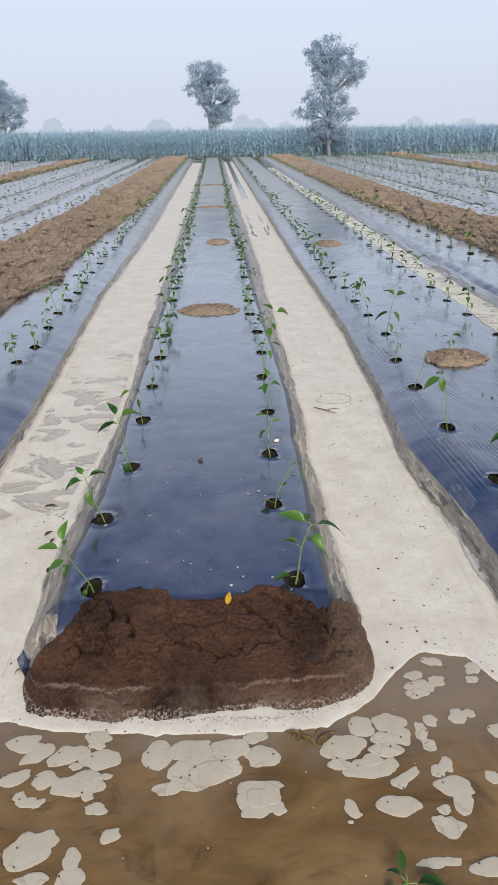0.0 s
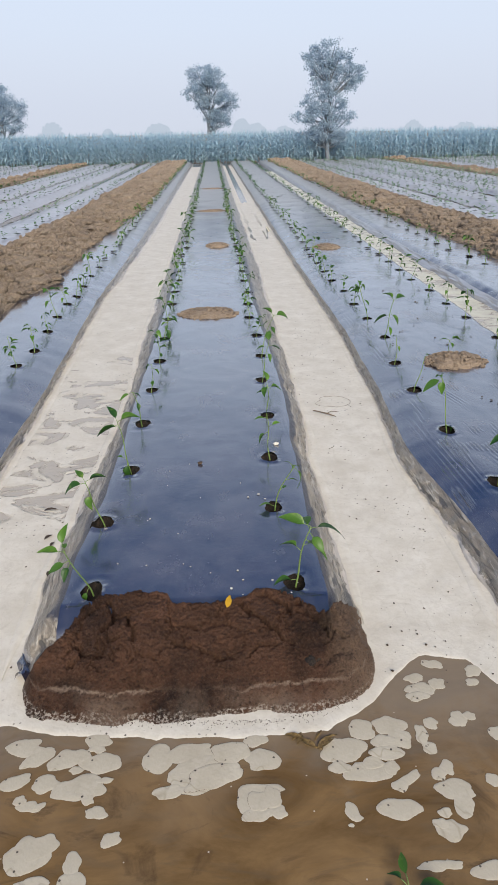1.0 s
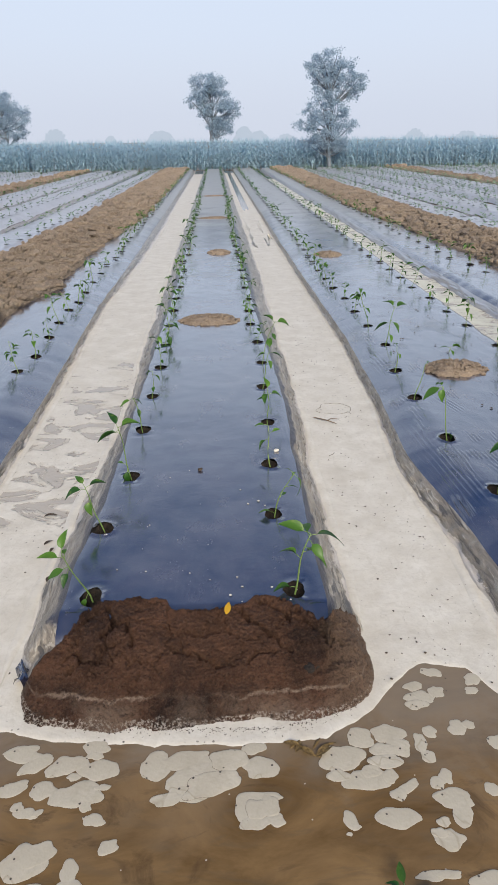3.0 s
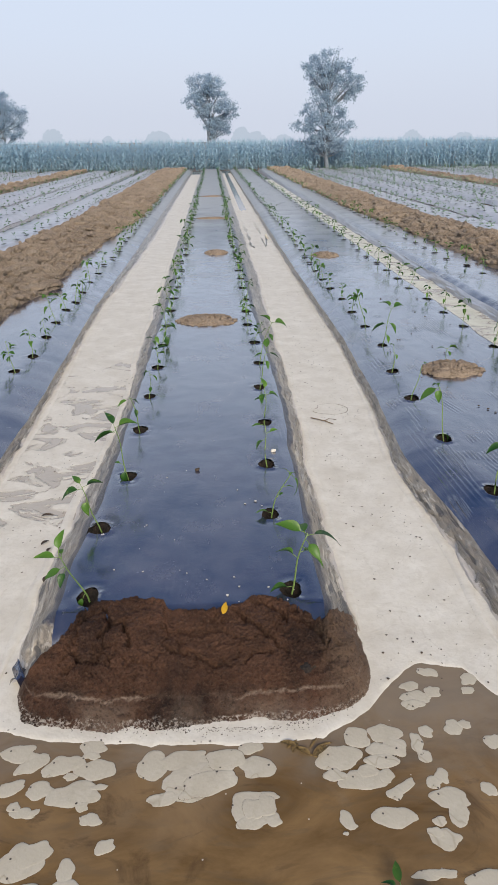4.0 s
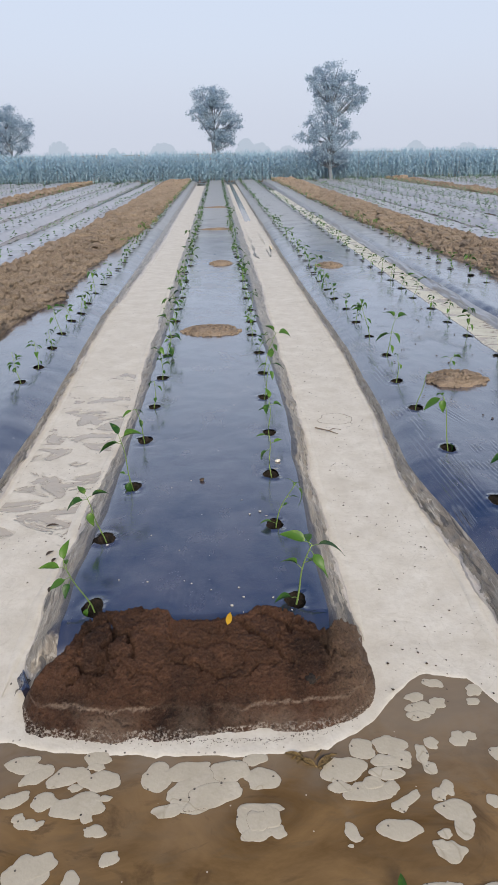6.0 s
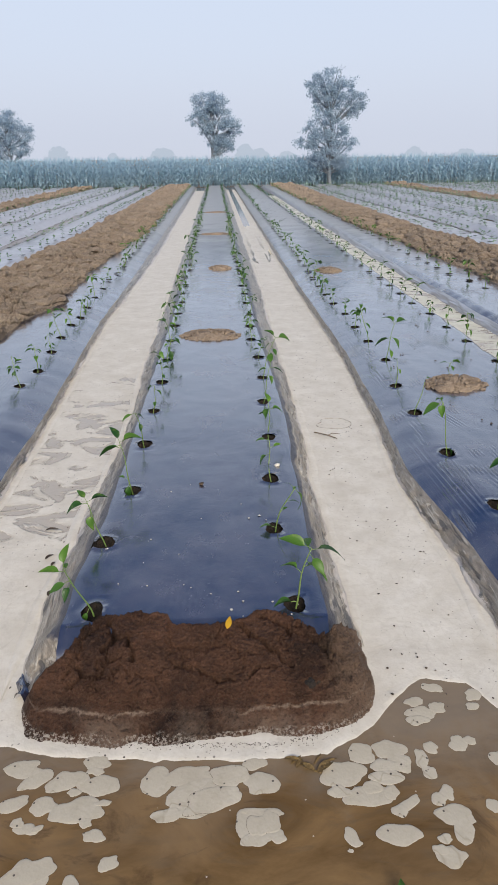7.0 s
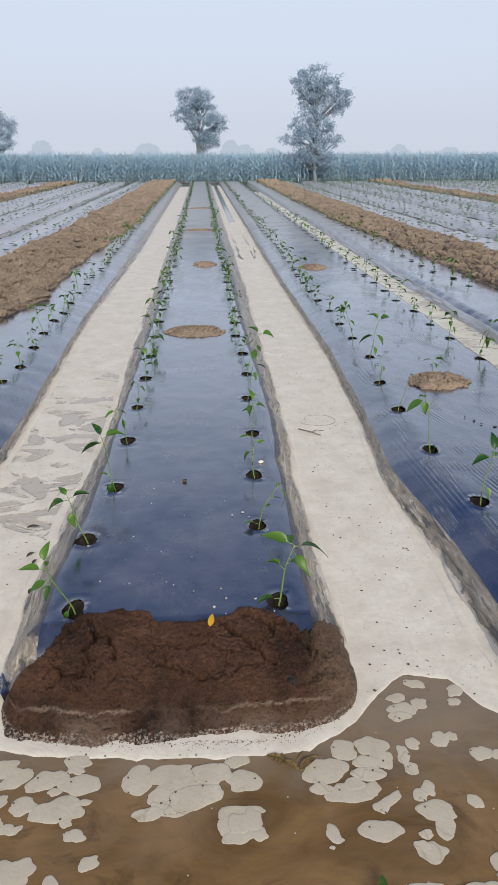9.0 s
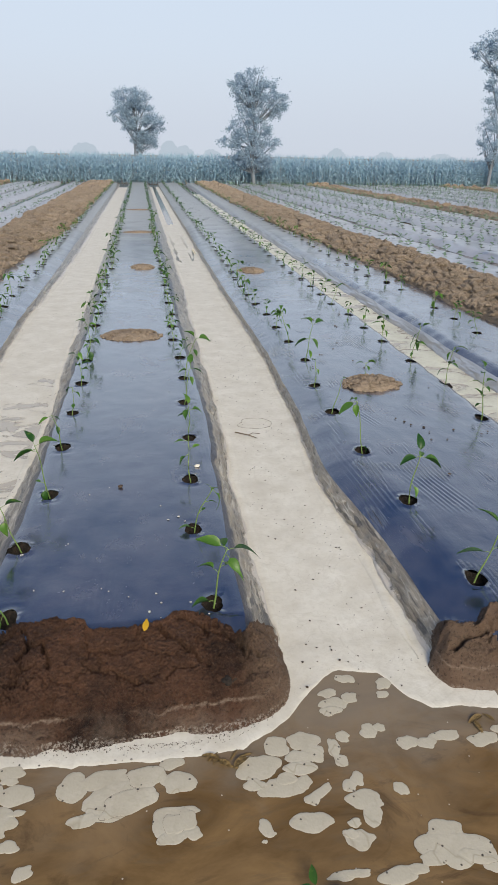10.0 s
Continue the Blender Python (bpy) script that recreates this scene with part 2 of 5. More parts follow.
def foam_material(name, low, high, tint, relief=0.12, closed=None):
    n = Nodes(name)
    warp = n.noise(2.6, 8, 0.62, n.scaled(n.obj, 1.2, 1.9, 1.0, 18), 0.9)
    if closed:
        # the scum has closed up again at both ends of the broken stretch
        place = n.tree.nodes.new("ShaderNodeSeparateXYZ")
        n.link(n.obj, place.inputs[0])
        far = n.math("ABSOLUTE", n.math("SUBTRACT", place.outputs["Y"], closed[0]))
        warp = n.math("ADD", warp, n.math("MULTIPLY", n.math("MAXIMUM", n.math("SUBTRACT", far, closed[1]), 0.0), 0.16))
    mask = n.ramp(warp, (low, 0.0), (high, 1.0))
    fine = n.noise(45, 5, 0.6)
    bubbles = n.voronoi(95)
    col = n.mix(n.ramp(n.noise(6, 5, 0.6), (0.3, 0.0), (0.7, 1.0)), (tint[0] * 0.82, tint[1] * 0.80, tint[2] * 0.77), tint)
    col = n.mix(n.math("MULTIPLY", n.ramp(fine, (0.52, 0.0), (0.7, 1.0)), 0.3), col, (tint[0] * 0.68, tint[1] * 0.64, tint[2] * 0.58))
    speck = n.math("MULTIPLY", n.ramp(n.voronoi(30), (0.05, 1.0), (0.09, 0.0)), n.ramp(n.noise(4, 4, 0.6), (0.50, 0.0), (0.60, 0.9)))
    col = n.mix(speck, col, (0.16, 0.12, 0.09))
    col = n.mix(n.math("MULTIPLY", n.ramp(n.noise(16, 5, 0.65, None, 0.8), (0.48, 0.0), (0.62, 1.0)), 0.28), col, (tint[0] * 0.74, tint[1] * 0.71, tint[2] * 0.66))
    ring = n.math("ABSOLUTE", n.math("SUBTRACT", n.noise(3.2, 3, 0.5, None, 0.8), 0.52))
    col = n.mix(n.ramp(ring, (0.0, 0.6 if relief < 0.1 else 0.22), (0.010 if relief < 0.1 else 0.006, 0.0)), col, (tint[0] * 0.6, tint[1] * 0.56, tint[2] * 0.5))
    pore = n.math("MULTIPLY", n.ramp(n.voronoi(34, "F1", n.mixed(n.obj, 30.0, 0.012)), (0.10, 1.0), (0.15, 0.0)), n.ramp(n.noise(9 if relief < 0.1 else 2.5, 3), (0.43 if relief < 0.1 else 0.52, 0.0), (0.52 if relief < 0.1 else 0.62, 1.0)))
    col = n.mix(pore, col, (0.045, 0.034, 0.025))
    col = n.mix(mask, (0.43, 0.385, 0.32), col)
    b = n.bump(mask, 0.006, 0.8)
    cell = n.voronoi(11, "SMOOTH_F1", n.mixed(n.obj, 5.0, 0.12))
    # dimples are shaded in the colour as well as by the bump
    col = n.mix(n.math("MULTIPLY", n.ramp(cell, (0.05, 1.0), (0.30, 0.0)), 0.24), col, (tint[0] * 0.6, tint[1] * 0.57, tint[2] * 0.52))
    b = n.bump(cell, 0.02, relief, b)
    b = n.bump(n.noise(9, 4, 0.6, None, 0.6), 0.014, 0.3, b)
    b = n.bump(fine, 0.003, 0.4, b)
    b = n.bump(bubbles, 0.0015, 0.3, b)
    return n.done(col, n.ramp(mask, (0.0, 0.16), (1.0, 0.5)), b)


def water_material():
    n = Nodes("muddy_water")
    silt_haze = n.noise(1.9, 6, 0.62, n.scaled(n.obj, 1.0, 1.7, 1.0, 25), 1.6)
    swirl = n.noise(5.5, 5, 0.6, n.scaled(n.obj, 0.7, 2.0, 1.0, -20), 2.5)
    col = n.mix(n.ramp(silt_haze, (0.30, 0.0), (0.70, 1.0)), (0.088, 0.050, 0.016), (0.235, 0.146, 0.062))
    col = n.mix(n.math("MULTIPLY", n.ramp(swirl, (0.50, 0.0), (0.72, 1.0)), 0.5), col, (0.10, 0.076, 0.046))
    col = n.mix(n.ramp(n.noise(0.9, 4, 0.6, None, 0.8), (0.42, 0.0), (0.60, 0.8)), col, (0.22, 0.15, 0.082))
    col = n.mix(n.math("MULTIPLY", n.ramp(n.noise(2.7, 6, 0.65, n.scaled(n.obj, 1, 2.2, 1, 30), 2.0), (0.56, 0.0), (0.70, 1.0)), 0.6), col, (0.045, 0.028, 0.015))
    place = n.tree.nodes.new("ShaderNodeSeparateXYZ")
    n.link(n.obj, place.inputs[0])
    # grey scum hanging in the water off the foam's edge
    scum = n.math("ADD", place.outputs["Y"], n.math("MULTIPLY", n.noise(3.0, 5, 0.6, None, 1.2), 0.7))
    col = n.mix(n.ramp(n.math("MULTIPLY", scum, 0.5), (0.82, 0.0), (0.97, 0.6)), col, (0.215, 0.187, 0.15))
    col = n.mix(n.ramp(n.voronoi(17), (0.03, 0.8), (0.05, 0.0)), col, (0.50, 0.44, 0.36))
    b = n.bump(n.noise(3.5, 2, 0.5), 0.01, 0.12)
    return n.done(col, 0.07, b, IOR=1.33)


def leaf_material(name, dark, light, yellow, island=False, thin=0.35):
    n = Nodes(name)
    col = n.mix(n.random(island), dark, light)
    col = n.mix(n.math("MULTIPLY", n.ramp(n.noise(40, 3), (0.55, 0.0), (0.8, 1.0)), 0.5), col, yellow)
    b = n.bump(n.noise(160, 3, 0.6), 0.001, 0.6)
    mat = n.done(col, 0.42, b)
    glow = n.tree.nodes.new("ShaderNodeBsdfTranslucent")
    n.link(col, glow.inputs["Color"])
    blend = n.tree.nodes.new("ShaderNodeMixShader")
    blend.inputs[0].default_value = thin
    n.link(n.bsdf.outputs[0], blend.inputs[1])
    n.link(glow.outputs[0], blend.inputs[2])
    n.link(blend.outputs[0], n.out.inputs["Surface"])
    return mat


def bark_material():
    n = Nodes("hazed_bark")
    grain = n.noise(9, 5, 0.6, n.scaled(n.obj, 3.0, 3.0, 0.6))
    # the bluish grey puts distant haze into the bark's colour
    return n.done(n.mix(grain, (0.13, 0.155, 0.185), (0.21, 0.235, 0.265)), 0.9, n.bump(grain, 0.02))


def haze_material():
    """The distance: far-off woods as pale outlines, haze put in as a glow."""
    n = Nodes("glowing_distant_haze")
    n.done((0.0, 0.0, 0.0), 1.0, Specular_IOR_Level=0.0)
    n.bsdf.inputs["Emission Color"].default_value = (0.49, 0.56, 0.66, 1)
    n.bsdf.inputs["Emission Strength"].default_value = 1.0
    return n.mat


MUD = clay_material()
DRY = soil_material("dry_clods", (0.22, 0.165, 0.118), (0.37, 0.292, 0.216), (0.54, 0.45, 0.34), 0.95, 4.0)
HEAP = soil_material("sandy_heap", (0.17, 0.125, 0.088), (0.33, 0.255, 0.185), (0.50, 0.41, 0.31), 0.95, 2.0)
# near-black soil: the shade inside the holes is put into its colour
PIT = soil_material("shaded_hole_soil", (0.005, 0.0038, 0.003), (0.016, 0.011, 0.008), (0.085, 0.055, 0.034), 0.9, 2.0)
GROUND = soil_material("field_soil", (0.17, 0.12, 0.075), (0.28, 0.20, 0.13), (0.36, 0.28, 0.19), 0.95)
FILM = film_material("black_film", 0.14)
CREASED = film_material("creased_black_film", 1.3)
HAZED_FILM = film_material("hazed_film", 0.2, True)
SKIRT = skirt_material()
FOAM = foam_material("scum_foam", 0.22, 0.30, (0.685, 0.65, 0.568))
RAFT = foam_material("raft_foam", 0.20, 0.26, (0.50, 0.455, 0.36), 0.05)
FOAM_THIN = foam_material("broken_scum", 0.44, 0.48, (0.68, 0.643, 0.56), 0.12, (3.9, 0.9))
FURROW = foam_material("furrow_scum", 0.40, 0.50, (0.66, 0.66, 0.555))
WATER = water_material()
LEAF = leaf_material("seedling_leaf", (0.018, 0.075, 0.012), (0.095, 0.215, 0.026), (0.26, 0.36, 0.06))
LEAF_FAR = leaf_material("far_seedling_leaf", (0.05, 0.13, 0.03), (0.11, 0.23, 0.06), (0.2, 0.3, 0.08), True)
# paler greens with the far field's haze mixed into the colour
LEAF_PALE = leaf_material("hazed_seedling_leaf", (0.13, 0.22, 0.12), (0.26, 0.38, 0.22), (0.36, 0.46, 0.28), True)
STEM = leaf_material("seedling_stem", (0.16, 0.27, 0.07), (0.25, 0.36, 0.11), (0.30, 0.34, 0.14))
YELLOW = leaf_material("yellow_leaf", (0.62, 0.36, 0.02), (0.70, 0.44, 0.04), (0.75, 0.55, 0.10))
# maize and tree leaves carry the air's haze in their base colour
CORN = leaf_material("hazed_maize_leaf", (0.33, 0.49, 0.59), (0.50, 0.66, 0.75), (0.64, 0.76, 0.78), True, 0.5)
TREE_LEAF = leaf_material("hazed_tree_leaf", (0.36, 0.475, 0.575), (0.42, 0.53, 0.63), (0.45, 0.55, 0.61), True, 0.5)
BARK = bark_material()
HAZE = haze_material()
TWIG = soil_material("twig", (0.10, 0.07, 0.04), (0.20, 0.14, 0.08), (0.28, 0.2, 0.12), 0.8)
DEBRIS = soil_material("dark_debris", (0.03, 0.022, 0.016), (0.09, 0.06, 0.04), (0.14, 0.1, 0.07), 0.9)


# ---------------------------------------------------------------- mesh helpers
def mesh_of(name, verts, faces, material, smooth=True):
    me = bpy.data.meshes.new(name)
    me.from_pydata([tuple(v) for v in verts], [], [tuple(f) for f in faces])
    me.materials.append(material)
    if smooth:
        me.polygons.foreach_set("use_smooth", [True] * len(me.polygons))
    me.update()
    return me


def thing(name, label, category, group="", kind="", at=(0, 0, 0)):
    ob = new(name)
    ob.location = at
    ob.empty_display_size = 0.1
    return tagged(ob, label, category, group, kind)


def part(name, me, parent, label="", kind=""):
    ob = new(name, me)
    ob.parent = parent
    return tagged(ob, label, kind=kind)


def whole(name, me, label, category, group="", kind=""):
    return tagged(new(name, me), label, category, group, kind)


def fbm(x, y, z=0.0, octaves=4):
    return noise.fractal(Vector((x, y, z)), 0.6, 2.0, octaves)


def grid(us, vs, where):
    """Vertices where(u, v) over two rows of numbers, and the quads between them."""
    verts = [where(u, v) for v in vs for u in us]
    w = len(us)
    faces = [(j * w + i, j * w + i + 1, (j + 1) * w + i + 1, (j + 1) * w + i) for j in range(len(vs) - 1) for i in range(w - 1)]
    return verts, faces


def tube(points, radii, sides=6):
    verts, faces = [], []
    for k, (p, r) in enumerate(zip(points, radii)):
        p = Vector(p)
        a = Vector(points[min(k + 1, len(points) - 1)]) - Vector(points[max(k - 1, 0)])
        q = a.to_track_quat("Z", "Y")
        for s in range(sides):
            t = 2 * math.pi * s / sides
            verts.append(p + q @ Vector((r * math.cos(t), r * math.sin(t), 0)))
    for k in range(len(points) - 1):
        for s in range(sides):
            faces.append((k * sides + s, k * sides + (s + 1) % sides, (k + 1) * sides + (s + 1) % sides, (k + 1) * sides + s))
    faces.append(tuple(range((len(points) - 1) * sides, len(points) * sides)))
    return verts, faces


def joined(pieces):
    verts, faces = [], []
    for v, f in pieces:
        k = len(verts)
        verts.extend(v)
        faces.extend(tuple(i + k for i in q) for q in f)
    return verts, faces


def spans(*stops):
    """Numbers from stop to stop: (start, step), (next, step), ..., (end, 0)."""
    out = []
    for (a, step), (b, _) in zip(stops, stops[1:]):
        n = max(1, round((b - a) / step))
        out += [a + (b - a) * k / n for k in range(n)]
    return out + [stops[-1][0]]


def smooth01(t):
    t = min(1.0, max(0.0, t))
    return t * t * (3 - 2 * t)


# ---------------------------------------------------------------- ground and water
def ground_height(x, y):
    z = -0.30 + 0.02 * fbm(x * 0.3, y * 0.3)
    if y < 0.75:
        z += 0.33 * smooth01((0.75 - y) / 0.45)
    return z + 0.14 * smooth01((abs(x + 0.2) - 5.2) / 1.0) * smooth01((y - 2) / 2)


xs = spans((-900, 80), (-40, 4), (-8, 0.4), (8, 4), (60, 80), (900, 0))
ys = spans((-300, 60), (-6, 1), (-1, 0.12), (1.2, 0.5), (8, 3), (60, 60), (1500, 0))
whole("ground", mesh_of("ground", *grid(xs, ys, lambda x, y: (x, y, ground_height(x, y))), GROUND),
      "brown bare field soil reaching the horizon", "ground", kind="structure")

whole("water", mesh_of("water", *grid(spans((-7, 0.5), (7, 0)), spans((-0.3, 0.3), (2.5, 3), (44, 0)), lambda x, y: (x, y, WATER_Z)), WATER),
      "turbid brown irrigation water standing in the furrows", "water", kind="structure")


# ---------------------------------------------------------------- planting beds
FIELD_END = 43.5


# how a bed's film edge wanders: distance along the bed, and place of the edge across it
EDGES = {
    1: (-0.472, (1.8, 2.3, 2.55, 2.8, 3.4, 4.4, 5.9, 8.0), (-0.512, -0.510, -0.500, -0.473, -0.458, -0.446, -0.425, -0.395)),
    6: (0.46, (1.9, 2.7, 3.4, 3.8, 4.3, 5.0, 5.8, 10.0), (0.456, 0.463, 0.477, 0.491, 0.500, 0.490, 0.460, 0.435)),
    21: (1.14, (1.8, 2.2, 2.7, 2.96, 3.3, 3.75, 4.25, 5.75, 9.0), (1.222, 1.205, 1.182, 1.140, 1.122, 1.142, 1.182, 1.215, 1.19)),
    46: (-1.15, (3.5, 4.5, 5.1, 6.0, 7.2, 8.9, 11.5), (-1.150, -1.145, -1.165, -1.180, -1.215, -1.195, -1.18)),
}
# width of the muddy skirt from that edge down to the water
SKIRTS = {
    1: ((1.8, 2.5, 2.8, 3.06, 3.4, 4.0, 4.8, 5.5, 8.0), (0.160, 0.165, 0.178, 0.178, 0.140, 0.116, 0.115, 0.165, 0.19)),
    6: ((2.06, 2.3, 2.7, 3.3, 4.1, 4.7, 5.4, 9.4), (0.127, 0.140, 0.131, 0.122, 0.128, 0.140, 0.165, 0.24)),
    21: ((1.8, 2.1, 2.4, 2.8, 3.0, 3.3, 3.6, 4.1, 4.6, 6.0), (0.115, 0.105, 0.085, 0.075, 0.062, 0.050, 0.045, 0.030, 0.030, 0.030)),
    46: ((3.4, 4.0, 5.0, 6.0, 8.0, 10.0, 14.0), (0.035, 0.035, 0.035, 0.035, 0.06, 0.13, 0.18)),
}


def edge(y, seed):
    wander = 0.010 * noise.noise(Vector((y * 1.7, seed, 3.3))) + 0.008 * noise.noise(Vector((y * 4.6, seed, 7.1)))
    if seed in EDGES:
        base, along, across = EDGES[seed]
        return float(np.interp(y, along, across)) - base + wander
    return 2 * wander


SHOULDER = {1: (0.05, 0.004), 6: (0.05, 0.004), 21: (0.26, 0.062), 26: (0.05, 0.010), 41: (0.10, 0.030), 46: (0.30, 0.080), 61: (0.10, 0.040), 66: (0.20, 0.055)}

# fans of tight creases where the film was pulled round a hole: centre, lean, half-length, half-width
CREASES = ((1.25, 2.97, 0.10, 0.34, 0.13), (1.60, 2.85, 0.30, 0.26, 0.12), (1.22, 3.45, 0.05, 0.22, 0.05), (1.30, 4.8, 0.05, 0.30, 0.07), (1.30, 5.8, 0.06, 0.45, 0.06), (1.55, 3.9, 0.4, 0.16, 0.06),
           (0.40, 3.3, 0.02, 0.3, 0.05), (-0.42, 2.9, -0.25, 0.16, 0.06), (-0.05, 2.08, -0.5, 0.13, 0.07), (0.40, 4.3, 0.0, 0.4, 0.045))


def creased(x, y):
    z = 0.0
    for cx, cy, lean, length, wide in CREASES:
        v = (y - cy) / length
        u = (x - cx + lean * (y - cy) * 0.6) / wide
        if abs(u) < 1 and abs(v) < 1:
            fade = (1 - u * u) * (1 - v * v)
            z += 0.0030 * fade * math.sin(u * wide * 235 + 1.3 * noise.noise(Vector((x * 6, y * 2.5, cx))))
    return z



def tucked(y):
    """How far the middle bed's film has sunk where it is tucked under the clay."""
    return min(0.085, 0.55 * max(0.0, 1.965 - y) + 0.9 * max(0.0, 1.885 - y))


def bed_height(x, y, left, right, top, seed):
    nearer = x - left < right - x
    d = x - left if nearer else right - x
    z = top + 0.005 * fbm(x * 1.1, y * 0.6, seed, 2) + 0.0012 * fbm(x * 7, y * 4, seed, 2)
    z -= tucked(y) if seed == 1 else 0.5 * max(0.0, 1.84 - y)
    wide, drop = SHOULDER[seed if nearer else seed + 5]
    if d < wide:
        z -= drop * (1 - max(d, 0) / wide) ** 2
    return z + (creased(x, y) if seed in (1, 21) and y < 6.5 else 0.0)


HOLE = 0.048


def film_top(bed, left, right, y0, fine_end, top, seed, holes, step, film):
    """The stretched film on a bed, with its planting holes cut through where the camera comes near."""
    fine = 0.0085 if seed == 21 else step
    ys = spans((y0, min(step, 0.014)), (4.6, step), (fine_end, 0.12), (FIELD_END, 0))
    n = max(8, round((right - left) / fine))
    us = [k / n for k in range(n + 1)]

    def where(u, y):
        a, b = left + edge(y, seed), right + edge(y, seed + 5)
        x = a + (b - a) * u
        return [x, y, bed_height(x, y, a, b, top, seed)]

    verts, faces = grid(us, ys, where)
    gone = set()
    w = n + 1
    rng = random.Random(seed)
    for hx, hy in holes:
        if hy > fine_end - 0.1:
            continue
        ra, rb = HOLE * rng.uniform(0.8, 1.0), HOLE * rng.uniform(1.0, 1.3)
        j0 = next(k for k, y in enumerate(ys) if y > hy - 0.09)
        j1 = next(k for k, y in enumerate(ys) if y > hy + 0.09)
        for j in range(j0, j1):
            for i in range(w):
                v = verts[j * w + i]
                dx, dy = v[0] - hx, v[1] - hy
                t = math.atan2(dy, dx)
                d = math.hypot(dx / ra, dy / rb)
                lim = 1 + 0.07 * math.sin(3 * t + hx * 50) + 0.035 * math.sin(7 * t + hy * 30)
                if d < 0.72 * lim:
                    gone.add(j * w + i)
                elif d < 1.3 * lim:
                    k = lim / d
                    v[0], v[1] = hx + dx * k, hy + dy * k
                    v[2] += 0.002
                elif d < 2.2 * lim:
                    v[2] -= 0.0015 * (2.2 * lim - d) / 0.9
    faces = [f for f in faces if not any(i in gone for i in f)]
    return part("film", mesh_of("film", verts, faces, film), bed, "glossy black plastic mulch film")


def skirt(bed, inner, outer, y0, top, seed, side, fine_end):
    """The film's edge, folded lengthways and smeared with mud, running down from the shoulder into the water."""
    ys = spans((y0, 0.022), (6.0, 0.05), (fine_end, 0.15), (FIELD_END, 0))
    us = [k / 26 for k in range(27)]
    drop = SHOULDER[seed][1]

    def where(u, y):
        a = inner + edge(y, seed)
        wide = float(np.interp(y, *SKIRTS[seed])) if seed in SKIRTS else abs(outer - inner)
        z = top - drop - (tucked(y) if seed in (1, 6) else 0.4 * max(0.0, 1.78 - y)) * (1 - u) + (-0.20 - top + drop) * u ** 1.15
        across = u * (wide + 0.08) * 16
        meander = 1.4 * noise.noise(Vector((y * 0.9, seed, 2.0)))
        folds = noise.noise(Vector((across * 1.6 + meander, y * 0.9, seed))) + 0.6 * noise.noise(Vector((across * 4.2 + meander * 2, y * 1.7, seed + 5)))
        lump = 0.010 * fbm(y * 9, seed + u * 4, 1.0, 3) + 0.005 * fbm(y * 26, seed + u * 9, 1.0, 2)
        rim = math.sin(math.pi * min(1.0, u * 1.15))
        x = a + side * (wide * u / 0.74 + lump * rim + 0.016 * fbm(y * 1.4, seed, u, 3) * min(1, u * 3))
        lift = 0.005 * fbm(a * 1.1, y * 0.6, seed - (5 if side > 0 else 0), 2) * (1 - u)
        return (x, y, z + lift + rim * (0.013 * folds + 0.5 * lump))

    return part("film_skirt", mesh_of("film_skirt", *grid(us, ys, where), HAZED_FILM if seed > 60 else SKIRT), bed, "pale grey film edge" if seed > 60 else "mud-smeared film along the water's edge")


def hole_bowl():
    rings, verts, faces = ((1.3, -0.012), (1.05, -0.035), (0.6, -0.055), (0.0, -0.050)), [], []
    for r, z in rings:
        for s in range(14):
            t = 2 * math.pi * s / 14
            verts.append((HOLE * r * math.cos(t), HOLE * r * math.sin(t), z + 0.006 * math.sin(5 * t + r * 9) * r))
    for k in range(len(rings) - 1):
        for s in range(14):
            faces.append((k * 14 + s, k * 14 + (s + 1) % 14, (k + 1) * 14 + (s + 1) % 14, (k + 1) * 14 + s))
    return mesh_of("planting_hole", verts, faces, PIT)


BOWL = hole_bowl()


# far holes are shallow discs on uncut film, their shade painted dark
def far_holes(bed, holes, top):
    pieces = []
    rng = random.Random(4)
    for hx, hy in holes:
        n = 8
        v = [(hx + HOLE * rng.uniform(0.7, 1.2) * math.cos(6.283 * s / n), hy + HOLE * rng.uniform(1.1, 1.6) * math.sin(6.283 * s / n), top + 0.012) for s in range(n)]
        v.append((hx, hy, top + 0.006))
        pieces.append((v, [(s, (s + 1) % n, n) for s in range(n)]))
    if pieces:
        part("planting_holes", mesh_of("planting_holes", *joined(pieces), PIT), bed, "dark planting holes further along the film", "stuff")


def planting_bed(label, left, right, outs, y0, fine_end, top, seed, holes, step, film=FILM, front=(0.1, 0.1)):
    bed = thing("planting_bed", label, "planting bed", "raised planting beds", "structure")
    film_top(bed, left, right, y0, fine_end, top, seed, holes, step, film)
    skirt(bed, left, outs[0], y0 - front[0], top, seed, -1, fine_end)
    skirt(bed, right, outs[1], y0 - front[1], top, seed + 5, 1, fine_end)
    near = [h for h in holes if h[1] < fine_end - 0.1]
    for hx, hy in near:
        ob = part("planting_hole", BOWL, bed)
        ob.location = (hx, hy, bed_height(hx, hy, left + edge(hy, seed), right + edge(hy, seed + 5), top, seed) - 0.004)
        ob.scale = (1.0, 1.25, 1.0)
    far_holes(bed, [h for h in holes if h[1] >= fine_end - 0.1], top)
    return bed


def row(known, x, spacing, seed, start=None, end=FIELD_END - 0.5, wobble=0.03):
    """Hole places along a row: the known ones, then on at the row's spacing."""
    rng = random.Random(seed)
    out = list(known)
    y = out[-1][1] if out else start
    while y + spacing < end:
        y += spacing * rng.uniform(0.92, 1.08)
        out.append((x + rng.uniform(-wobble, wobble), y))
    return out


